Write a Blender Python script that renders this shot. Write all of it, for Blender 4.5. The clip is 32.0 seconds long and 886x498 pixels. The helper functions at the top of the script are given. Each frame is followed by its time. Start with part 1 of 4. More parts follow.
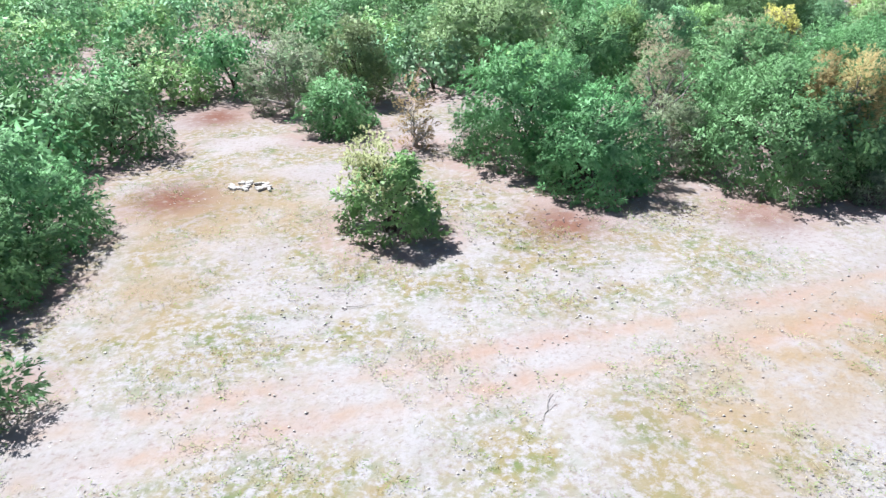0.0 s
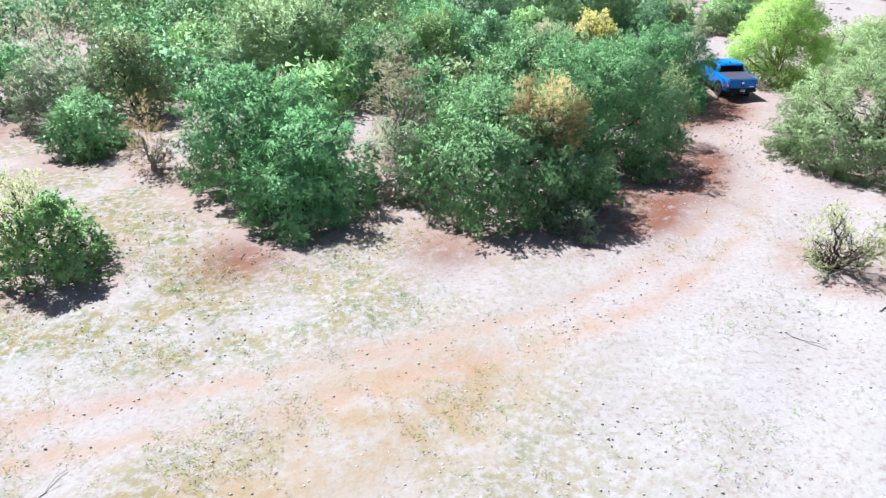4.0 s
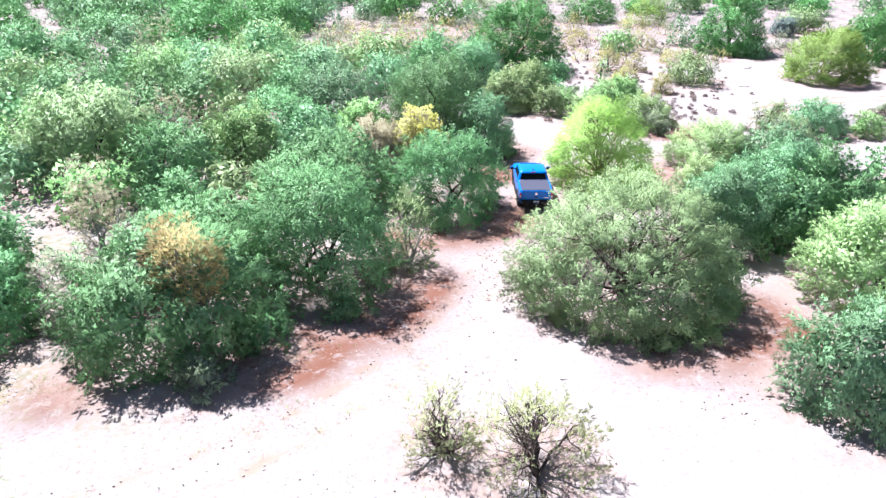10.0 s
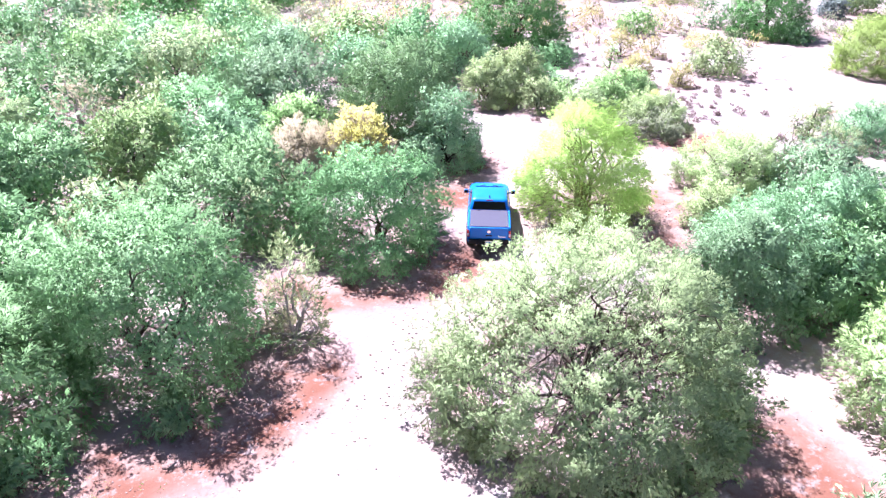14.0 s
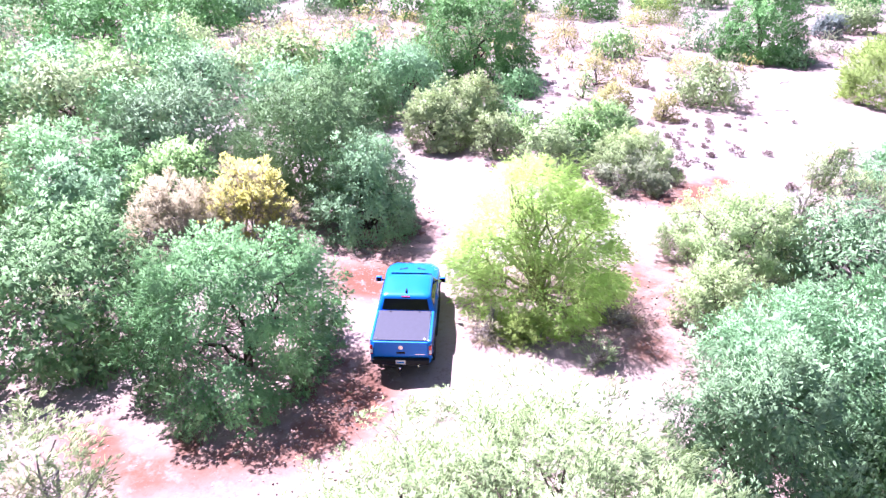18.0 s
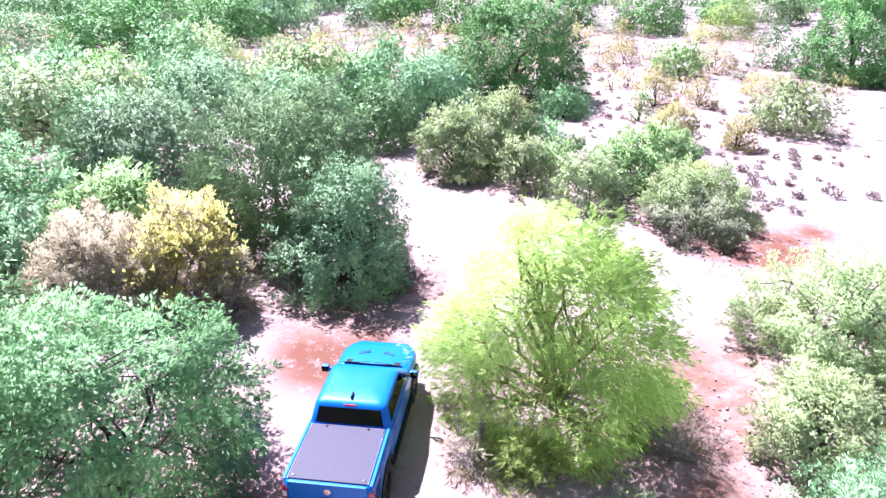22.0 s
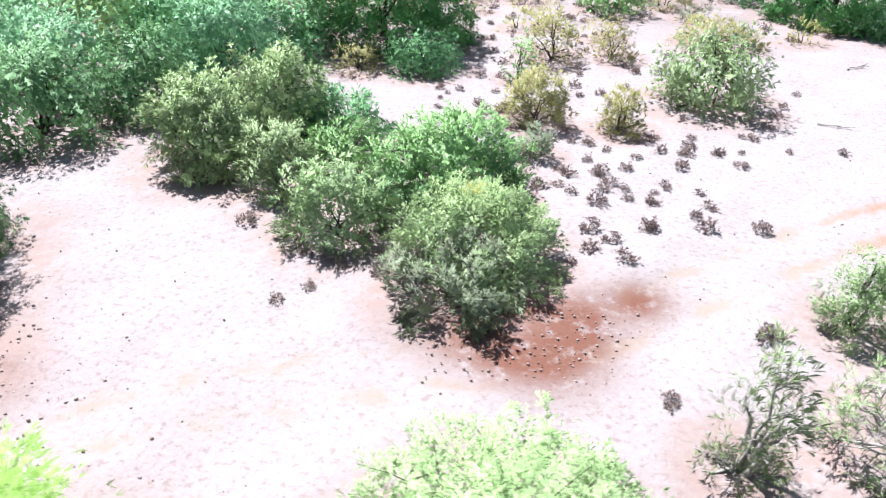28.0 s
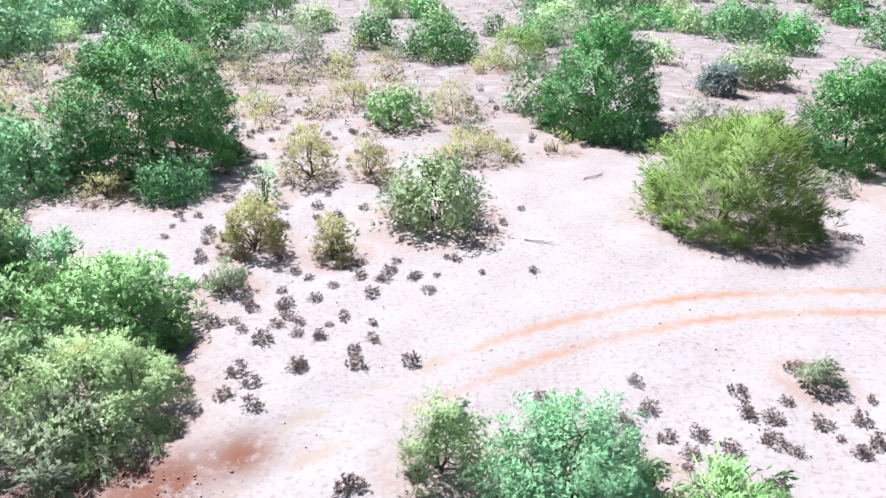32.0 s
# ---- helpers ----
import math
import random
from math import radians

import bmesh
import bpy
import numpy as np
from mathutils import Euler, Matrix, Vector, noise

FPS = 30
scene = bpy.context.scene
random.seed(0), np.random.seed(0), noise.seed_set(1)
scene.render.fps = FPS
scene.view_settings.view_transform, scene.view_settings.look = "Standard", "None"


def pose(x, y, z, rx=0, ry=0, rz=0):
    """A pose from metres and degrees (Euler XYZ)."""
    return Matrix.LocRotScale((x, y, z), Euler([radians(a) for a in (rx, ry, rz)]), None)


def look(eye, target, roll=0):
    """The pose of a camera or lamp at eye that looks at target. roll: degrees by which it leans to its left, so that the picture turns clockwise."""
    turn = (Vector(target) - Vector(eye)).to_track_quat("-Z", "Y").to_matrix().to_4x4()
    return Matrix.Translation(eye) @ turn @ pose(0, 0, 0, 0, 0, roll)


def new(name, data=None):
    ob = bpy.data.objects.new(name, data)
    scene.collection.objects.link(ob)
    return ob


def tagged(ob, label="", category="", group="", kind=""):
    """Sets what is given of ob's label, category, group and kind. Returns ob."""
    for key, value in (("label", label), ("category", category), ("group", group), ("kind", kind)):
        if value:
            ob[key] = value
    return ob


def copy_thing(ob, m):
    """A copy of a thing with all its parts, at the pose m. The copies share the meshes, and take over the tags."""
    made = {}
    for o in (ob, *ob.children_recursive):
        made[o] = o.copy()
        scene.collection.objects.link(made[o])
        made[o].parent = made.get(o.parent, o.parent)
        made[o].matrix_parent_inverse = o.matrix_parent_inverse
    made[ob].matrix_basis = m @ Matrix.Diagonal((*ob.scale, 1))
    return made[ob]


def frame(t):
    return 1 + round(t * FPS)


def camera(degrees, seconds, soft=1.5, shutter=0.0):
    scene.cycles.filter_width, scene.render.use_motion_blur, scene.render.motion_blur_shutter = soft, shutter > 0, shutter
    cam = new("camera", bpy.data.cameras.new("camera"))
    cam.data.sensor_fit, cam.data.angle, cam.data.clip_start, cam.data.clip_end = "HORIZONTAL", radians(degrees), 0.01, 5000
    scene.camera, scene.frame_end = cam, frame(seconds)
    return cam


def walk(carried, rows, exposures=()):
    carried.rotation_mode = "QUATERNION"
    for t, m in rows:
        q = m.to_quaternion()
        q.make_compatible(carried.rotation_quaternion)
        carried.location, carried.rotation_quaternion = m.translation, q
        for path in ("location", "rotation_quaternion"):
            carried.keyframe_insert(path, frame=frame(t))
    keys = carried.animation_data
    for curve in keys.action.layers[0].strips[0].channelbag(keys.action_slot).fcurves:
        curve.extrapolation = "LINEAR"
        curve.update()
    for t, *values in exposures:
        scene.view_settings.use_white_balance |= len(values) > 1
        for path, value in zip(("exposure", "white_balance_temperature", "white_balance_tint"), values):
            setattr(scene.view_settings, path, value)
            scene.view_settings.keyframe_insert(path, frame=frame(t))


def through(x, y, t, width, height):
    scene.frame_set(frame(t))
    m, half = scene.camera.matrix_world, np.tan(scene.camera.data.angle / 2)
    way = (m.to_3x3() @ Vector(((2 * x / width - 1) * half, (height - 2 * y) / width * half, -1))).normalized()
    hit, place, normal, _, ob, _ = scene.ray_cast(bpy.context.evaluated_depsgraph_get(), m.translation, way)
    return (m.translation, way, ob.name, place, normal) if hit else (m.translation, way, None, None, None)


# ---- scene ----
cam = camera(66.6, 32.0, soft=1.3, shutter=0.3)
PATH = [
    (0, (-0.142, -0.02, 12.435), (-0.146, 1.742, 11.489), -0.6),
    (0.5, (1.05, 0.427, 12.438), (1.089, 2.19, 11.495), -0.6),
    (1, (2.57, 0.902, 12.458), (2.634, 2.662, 11.511), -0.7),
    (1.5, (4.046, 1.243, 12.534), (4.115, 2.996, 11.574), -0.6),
    (2, (5.864, 1.54, 12.697), (5.923, 3.286, 11.722), -0.6),
    (2.5, (7.428, 1.672, 12.937), (7.485, 3.412, 11.952), -0.6),
    (3, (9.217, 1.734, 13.294), (9.274, 3.469, 12.301), -0.5),
    (3.5, (10.742, 1.726, 13.555), (10.806, 3.461, 12.562), -0.5),
    (5.5, (17.323, 1.896, 14.748), (17.336, 3.629, 13.75), -0.3),
    (6, (18.929, 1.974, 15.098), (18.934, 3.706, 14.098), -0.3),
    (6.5, (20.284, 1.958, 15.374), (20.285, 3.699, 14.389), -0.4),
    (7, (21.792, 2.087, 15.741), (21.791, 3.841, 14.78), -0.4),
    (7.5, (23.095, 2.272, 16.037), (23.084, 4.035, 15.091), -0.4),
    (8, (24.554, 2.743, 16.347), (24.528, 4.509, 15.41), -0.5),
    (8.5, (25.726, 3.33, 16.492), (25.689, 5.104, 15.567), -0.4),
    (9, (26.93, 4.082, 16.69), (26.881, 5.86, 15.776), -0.3),
    (9.5, (27.94, 4.881, 16.774), (27.883, 6.663, 15.868), -0.4),
    (10, (28.911, 5.864, 16.81), (28.851, 7.65, 15.912), -0.3),
    (10.5, (29.654, 6.867, 16.766), (29.593, 8.657, 15.876), -0.3),
    (11, (30.447, 8.237, 16.683), (30.383, 10.028, 15.795), -0.3),
    (11.5, (31.075, 9.578, 16.573), (31.004, 11.365, 15.677), -0.3),
    (12, (31.719, 11.151, 16.502), (31.632, 12.929, 15.591), -0.2),
    (12.5, (32.199, 12.571, 16.348), (32.097, 14.341, 15.422), -0.1),
    (13, (32.712, 14.15, 16.143), (32.593, 15.909, 15.198), -0.1),
    (13.5, (33.083, 15.449, 15.804), (32.956, 17.201, 14.847), -0.0),
    (14, (33.482, 16.728, 15.511), (33.34, 18.475, 14.549), -0.0),
    (14.5, (33.839, 17.789, 15.241), (33.688, 19.538, 14.283), -0.0),
    (16.5, (34.75, 22.652, 14.218), (34.593, 24.438, 13.334), -0.1),
    (17, (35.026, 24.101, 14.079), (34.87, 25.892, 13.202), -0.2),
    (17.5, (35.362, 25.343, 14.022), (35.222, 27.135, 13.144), -0.2),
    (18, (35.818, 26.659, 13.969), (35.71, 28.436, 13.058), -0.2),
    (18.5, (36.435, 28.073, 13.796), (36.309, 29.804, 12.801), -0.2),
    (19, (37.133, 29.558, 13.521), (36.944, 31.251, 12.473), 0.0),
    (19.5, (37.685, 30.868, 13.162), (37.415, 32.536, 12.093), -0.0),
    (20, (37.868, 31.765, 12.796), (37.554, 33.435, 11.741), -0.0),
    (20.5, (37.781, 32.328, 12.416), (37.462, 34.03, 11.415), -0.2),
    (21, (37.635, 32.818, 12.111), (37.331, 34.564, 11.184), -0.3),
    (21.5, (37.555, 33.385, 12.045), (37.265, 35.156, 11.163), -0.4),
    (22, (37.442, 34.239, 12.051), (37.169, 36.023, 11.19), -0.4),
    (22.5, (37.339, 35.276, 11.988), (37.083, 37.071, 11.144), -0.4),
    (23, (37.296, 36.395, 11.919), (37.057, 38.196, 11.085), -0.4),
    (23.5, (37.365, 37.605, 11.915), (37.134, 39.409, 11.082), -0.4),
    (24, (37.567, 38.813, 11.931), (37.333, 40.612, 11.091), -0.5),
    (24.5, (37.851, 40.074, 11.958), (37.606, 41.864, 11.101), -0.6),
    (25, (38.072, 41.229, 11.897), (37.818, 43.012, 11.027), -0.7),
    (25.5, (38.313, 42.462, 11.875), (38.051, 44.238, 10.994), -0.8),
    (26, (38.644, 43.585, 11.814), (38.539, 45.347, 10.874), -0.8),
    (26.5, (39.453, 44.693, 11.702), (39.526, 46.409, 10.678), -0.8),
    (28.5, (49.137, 46.895, 11.61), (48.731, 48.529, 10.531), 0.2),
    (29, (50.324, 46.848, 11.772), (49.999, 48.533, 10.745), -0.1),
    (29.5, (51.113, 46.815, 12.043), (50.884, 48.536, 11.051), -0.2),
    (30, (51.895, 47.014, 12.321), (51.721, 48.767, 11.373), 0.0),
    (30.5, (52.832, 47.348, 12.53), (52.683, 49.125, 11.625), 0.1),
    (31, (53.884, 47.727, 12.811), (53.739, 49.517, 11.932), 0.1),
    (31.5, (54.908, 48.204, 13.178), (54.76, 49.996, 12.302), 0.3),
    (32, (56.116, 48.823, 13.579), (55.976, 50.617, 12.705), 0.3),
]
walk(cam, [(t, look(eye, target, roll)) for t, eye, target, roll in PATH], exposures=((0.0, 0.45, 6050, 5), (6.0, 0.52, 6080, 4), (10.0, 0.9, 6000, 9), (13.0, 1.34, 6000, 23), (17.0, 1.42, 5950, 37), (20.0, 1.32, 5950, 36), (23.0, 1.18, 5970, 28), (26.0, 0.93, 6000, 15), (30.0, 0.57, 6020, 4), (32.0, 0.57, 6020, 5)))

# ---- world and sun ----
SUN_TO = Vector((-0.41, 0.38, 0.83)).normalized()
world = bpy.data.worlds.new("sky")
scene.world = world
world.use_nodes = True
sky = world.node_tree.nodes.new("ShaderNodeTexSky")
sky.sky_type, sky.sun_disc = "NISHITA", False
sky.sun_elevation, sky.sun_rotation = math.asin(SUN_TO.z), math.atan2(SUN_TO.x, SUN_TO.y)
world.node_tree.links.new(sky.outputs[0], world.node_tree.nodes["Background"].inputs[0])
world.node_tree.nodes["Background"].inputs[1].default_value = 0.07
sun = new("sun", bpy.data.lights.new("sun", "SUN"))
sun.data.energy, sun.data.angle, sun.data.color = 8.0, radians(0.53), (1.0, 0.985, 0.975)
sun.matrix_world = look(SUN_TO * 80 + Vector((30, 50, 0)), (30, 50, 0))


# ---- materials ----
def nodes_of(name):
    m = bpy.data.materials.new(name)
    m.use_nodes = True
    return m, m.node_tree.nodes, m.node_tree.links, m.node_tree.nodes["Principled BSDF"]


def ramp(nodes, links, source, stops):
    r = nodes.new("ShaderNodeValToRGB")
    while len(r.color_ramp.elements) < len(stops):
        r.color_ramp.elements.new(0.5)
    for e, (p, c) in zip(r.color_ramp.elements, stops):
        e.position, e.color = p, (*c, 1)
    links.new(source, r.inputs[0])
    return r.outputs[0]


def noise_of(nodes, links, scale, detail=3.0, rough=0.55, coords="Object"):
    tc, n = nodes.new("ShaderNodeTexCoord"), nodes.new("ShaderNodeTexNoise")
    n.inputs["Scale"].default_value, n.inputs["Detail"].default_value, n.inputs["Roughness"].default_value = scale, detail, rough
    links.new(tc.outputs[coords], n.inputs["Vector"])
    return n.outputs["Fac"]


def blend(nodes, links, fac, a, b, mode="MIX"):
    x = nodes.new("ShaderNodeMix")
    x.data_type, x.blend_type = "RGBA", mode
    for socket, v in ((x.inputs[0], fac), (x.inputs[6], a), (x.inputs[7], b)):
        if isinstance(v, (int, float)):
            socket.default_value = v
        elif isinstance(v, tuple):
            socket.default_value = (*v, 1)
        else:
            links.new(v, socket)
    return x.outputs[2]


def leaf_material(name, dark, mid, light, through=0.3, gloss=0.55, hues=(0.488, 0.51)):
    """Leaves: colour varies from leaf to leaf, from bough to bough and from plant to plant; some light comes through."""
    m, n, l, p = nodes_of(name)
    geo, info = n.new("ShaderNodeNewGeometry"), n.new("ShaderNodeObjectInfo")
    dark = tuple(0.4 * a + 0.6 * b for a, b in zip(dark, mid))
    light = tuple(0.6 * a + 0.4 * b for a, b in zip(light, mid))
    leaf = ramp(n, l, geo.outputs["Random Per Island"], [(0.0, dark), (0.5, mid), (1.0, light)])
    bough = ramp(n, l, noise_of(n, l, 0.9, 3), [(0.34, dark), (0.5, mid), (0.68, light)])
    c = blend(n, l, 0.62, leaf, bough)
    hue = n.new("ShaderNodeHueSaturation")
    shift = n.new("ShaderNodeMapRange")
    shift.inputs["To Min"].default_value, shift.inputs["To Max"].default_value = hues
    bright = n.new("ShaderNodeMapRange")
    bright.inputs["To Min"].default_value, bright.inputs["To Max"].default_value = 0.78, 1.12
    l.new(info.outputs["Random"], shift.inputs["Value"])
    l.new(info.outputs["Random"], bright.inputs["Value"])
    l.new(shift.outputs[0], hue.inputs["Hue"])
    l.new(bright.outputs[0], hue.inputs["Value"])
    l.new(c, hue.inputs["Color"])
    l.new(hue.outputs[0], p.inputs["Base Color"])
    p.inputs["Roughness"].default_value = gloss
    p.inputs["Specular IOR Level"].default_value = 0.25
    t, mix = n.new("ShaderNodeBsdfTranslucent"), n.new("ShaderNodeMixShader")
    l.new(hue.outputs[0], t.inputs["Color"])
    mix.inputs[0].default_value = through
    l.new(p.outputs[0], mix.inputs[1])
    l.new(t.outputs[0], mix.inputs[2])
    l.new(mix.outputs[0], n["Material Output"].inputs["Surface"])
    return m


def plain(name, color, rough=0.5, metal=0.0, coat=0.0, vary=0.12, scale=8.0, bump=0.0, spec=0.5):
    m, n, l, p = nodes_of(name)
    f = noise_of(n, l, scale, 4)
    lo, hi = tuple(v * (1 - vary) for v in color), tuple(min(1, v * (1 + vary)) for v in color)
    l.new(ramp(n, l, f, [(0.3, lo), (0.7, hi)]), p.inputs["Base Color"])
    p.inputs["Roughness"].default_value, p.inputs["Metallic"].default_value = rough, metal
    p.inputs["Coat Weight"].default_value, p.inputs["Coat Roughness"].default_value = coat, 0.06
    p.inputs["Specular IOR Level"].default_value = spec
    if bump:
        b = n.new("ShaderNodeBump")
        b.inputs["Strength"].default_value = bump
        b.inputs["Distance"].default_value = 0.02
        l.new(noise_of(n, l, scale * 4, 5), b.inputs["Height"])
        l.new(b.outputs[0], p.inputs["Normal"])
    return m


LEAF = {
    "mesquite": leaf_material("mesquite_leaf", (0.035, 0.08, 0.03), (0.205, 0.4, 0.17), (0.43, 0.66, 0.36), 0.2, hues=(0.485, 0.515)),
    "tree": leaf_material("tree_leaf", (0.02, 0.08, 0.02), (0.14, 0.35, 0.105), (0.31, 0.57, 0.23), 0.16),
    "mint": leaf_material("mint_leaf", (0.06, 0.135, 0.06), (0.25, 0.45, 0.235), (0.44, 0.64, 0.4), 0.17),
    "pale": leaf_material("pale_leaf", (0.1, 0.16, 0.07), (0.38, 0.525, 0.255), (0.54, 0.68, 0.385), 0.22),
    "palest": leaf_material("silvery_leaf", (0.12, 0.18, 0.09), (0.46, 0.62, 0.29), (0.64, 0.78, 0.45), 0.25),
    "olive": leaf_material("olive_leaf", (0.1, 0.15, 0.06), (0.35, 0.46, 0.22), (0.55, 0.65, 0.39), 0.2),
    "gray": leaf_material("gray_leaf", (0.1, 0.125, 0.075), (0.35, 0.415, 0.265), (0.52, 0.58, 0.4), 0.35),
    "sparse": leaf_material("tuft_leaf", (0.18, 0.21, 0.07), (0.5, 0.54, 0.27), (0.66, 0.68, 0.42), 0.4),
    "lime": leaf_material("lime_leaf", (0.22, 0.34, 0.06), (0.48, 0.68, 0.2), (0.64, 0.8, 0.34), 0.55),
    "limepale": leaf_material("fresh_leaf", (0.1, 0.19, 0.06), (0.3, 0.5, 0.19), (0.5, 0.66, 0.34), 0.2),
    "broom": leaf_material("broom_leaf", (0.05, 0.09, 0.02), (0.215, 0.335, 0.075), (0.43, 0.56, 0.17), 0.2),
    "yellow": leaf_material("yellow_flower", (0.44, 0.42, 0.13), (0.72, 0.69, 0.22), (0.84, 0.82, 0.38), 0.48),
    "orange": leaf_material("rusty_leaf", (0.24, 0.18, 0.08), (0.52, 0.4, 0.2), (0.66, 0.55, 0.34), 0.45),
    "creosote": leaf_material("creosote_leaf", (0.15, 0.145, 0.045), (0.44, 0.425, 0.17), (0.61, 0.58, 0.31), 0.4),
    "dark": leaf_material("bursage_leaf", (0.09, 0.06, 0.058), (0.27, 0.195, 0.18), (0.41, 0.32, 0.29), 0.3),
    "straw": leaf_material("straw_leaf", (0.24, 0.21, 0.12), (0.56, 0.5, 0.34), (0.7, 0.65, 0.48), 0.42),
    "blue": leaf_material("agave_leaf", (0.074, 0.102, 0.102), (0.205, 0.260, 0.248), (0.291, 0.347, 0.335)),
}
BARK = plain("bark", (0.07, 0.05, 0.04), 0.9, vary=0.4, scale=14, bump=0.6)
DRY = plain("dry_wood", (0.29, 0.26, 0.24), 0.85, vary=0.3, scale=12, bump=0.4)
GREENBARK = plain("green_bark", (0.22, 0.24, 0.08), 0.7, vary=0.3, scale=10, bump=0.3)


# ---- mesh helpers ----
def quads(name, verts, faces, material, smooth=False, normals=None):
    """A mesh from arrays of verts and of faces with equal numbers of corners; normals: the crown's own, for soft shading."""
    me = bpy.data.meshes.new(name)
    nv, nf = len(verts), len(faces)
    me.vertices.add(nv)
    me.vertices.foreach_set("co", np.asarray(verts, np.float32).ravel())
    k = len(faces[0])
    me.loops.add(k * nf)
    me.loops.foreach_set("vertex_index", np.asarray(faces, np.int32).ravel())
    me.polygons.add(nf)
    me.polygons.foreach_set("loop_start", np.arange(0, k * nf, k, dtype=np.int32))
    if smooth:
        me.polygons.foreach_set("use_smooth", np.ones(nf, bool))
    me.update(calc_edges=True)
    if normals is not None:
        me.polygons.foreach_set("use_smooth", np.ones(nf, bool))
        a = me.attributes.new("custom_normal", "FLOAT_VECTOR", "POINT")
        a.data.foreach_set("vector", np.asarray(normals, np.float32).ravel())
    me.materials.append(material)
    return me


def child(name, me, parent, label=""):
    ob = new(name, me)
    ob.parent = parent
    return tagged(ob, label)


def tube(points, r0, r1, sides=5):
    """Verts and quads of a tapered branch along points."""
    p = np.asarray(points, float)
    t = np.gradient(p, axis=0)
    t /= np.linalg.norm(t, axis=1)[:, None] + 1e-9
    a = np.cross(t, (0.31, 0.52, 0.79))
    a /= np.linalg.norm(a, axis=1)[:, None] + 1e-9
    b = np.cross(t, a)
    rad = np.linspace(r0, r1, len(p))[:, None, None]
    ang = np.linspace(0, 2 * np.pi, sides, endpoint=False)[None, :, None]
    v = p[:, None] + rad * (np.cos(ang) * a[:, None] + np.sin(ang) * b[:, None])
    k, s = np.meshgrid(np.arange(len(p) - 1), np.arange(sides), indexing="ij")
    s2 = (s + 1) % sides
    f = np.stack([k * sides + s, k * sides + s2, (k + 1) * sides + s2, (k + 1) * sides + s], -1).reshape(-1, 4)
    return v.reshape(-1, 3), f


def join_parts(pieces):
    vs, fs, at = [], [], 0
    for v, f in pieces:
        vs.append(v)
        fs.append(f + at)
        at += len(v)
    return np.concatenate(vs), np.concatenate(fs)


def wander(rng, a, b, n=5, sway=0.12):
    """A bent line from a to b that first rises."""
    a, b = np.asarray(a, float), np.asarray(b, float)
    s = np.linspace(0, 1, n)[:, None]
    p = a + (b - a) * np.concatenate([s**1.15, s**1.15, s**0.8], 1)
    p[1:] += rng.normal(0, sway * np.linalg.norm(b - a) / n * 1.6, (n - 1, 3))
    return p


def lobed(rng, r, h, base, lobes, n, low=0.0):
    """Points and outward ways on the outside of a dome-shaped crown with several unequal puffs, r wide and h high."""
    lobes = int(lobes * 1.5 + 3.5 * r * r / 4) if r > 1 else lobes
    z0, a0 = rng.uniform(0.05, 1, lobes), rng.uniform(0, 6.2832, lobes)
    c = np.stack([np.sqrt(1 - z0 * z0) * np.cos(a0), np.sqrt(1 - z0 * z0) * np.sin(a0), z0], 1)
    size = rng.uniform(-0.06, 0.07, lobes)
    z = rng.uniform(low, 1, n)
    th = rng.uniform(0, 6.2832, n)
    d = np.stack([np.sqrt(1 - z * z) * np.cos(th), np.sqrt(1 - z * z) * np.sin(th), z], 1)
    near = d @ c.T + size[None]
    best = near.argmax(1)
    swell = 0.78 + 0.24 * np.clip((near.max(1) - 0.8) / 0.2, 0, 1) + size[best]
    p = d * swell[:, None]
    reach = np.percentile(np.linalg.norm(p[:, :2], axis=1), 95)
    p = p / np.array([reach, reach, np.percentile(p[:, 2], 99)])
    p = p * np.array([r, r, h - base]) + np.array([0, 0, base])
    out = d * np.array([1 / r, 1 / r, 1 / max(0.5, h - base)]) * min(r, h) * 0.7 + (d - c[best]) * 0.8
    return p, out / (np.linalg.norm(out, axis=1)[:, None] + 1e-6)


def sprigs(rng, centers, ways, per, spread, length, width, droop, lift=0.0, reach=0.0):
    """Leafy sprigs, each one narrow blade, along short boughs that end at the centers (reach: the boughs' length)."""
    n = len(centers) * per
    bough = ways * 0.8 + rng.normal(0, 0.35, ways.shape) + np.array([0, 0, lift - droop + 0.15])
    bough /= np.linalg.norm(bough, axis=1)[:, None] + 1e-6
    c, w = np.repeat(centers, per, 0), np.repeat(bough, per, 0)
    s = rng.uniform(-1, 0.25, (n, 1)) ** 1
    off = rng.normal(0, 1, (n, 3)) * spread * np.array([1, 1, 0.7]) * (1.1 - 0.5 * (s + 1))
    p = c + w * s * reach + off
    p[:, 2] = np.maximum(p[:, 2], 0.05)
    d = 0.75 * w + 0.75 * off / (np.linalg.norm(off, axis=1)[:, None] + 1e-6) + rng.normal(0, 0.25, (n, 3)) + np.array([0, 0, lift - droop])
    d /= np.linalg.norm(d, axis=1)[:, None] + 1e-6
    side = np.cross(d, rng.normal(0, 0.35, (n, 3)) + np.array([-0.1, 0.1, 1.0]) + 0.5 * w)
    side /= np.linalg.norm(side, axis=1)[:, None] + 1e-6
    ln, wd = length * rng.uniform(0.55, 1.35, (n, 1)), width * rng.uniform(0.6, 1.3, (n, 1))
    sag = np.array([0, 0, 1.0]) * ln * 0.2
    back = np.where(rng.random((n, 1)) < 0.5, 0.25, 0.75)
    v = np.stack([p + side * wd * 0.5, p + d * ln - sag, p + d * ln * (back - 0.25) - side * wd * 0.5], 1)
    v[:, :, 2] = np.maximum(v[:, :, 2], 0.02)
    return v.reshape(-1, 3), np.arange(3 * n).reshape(-1, 3)


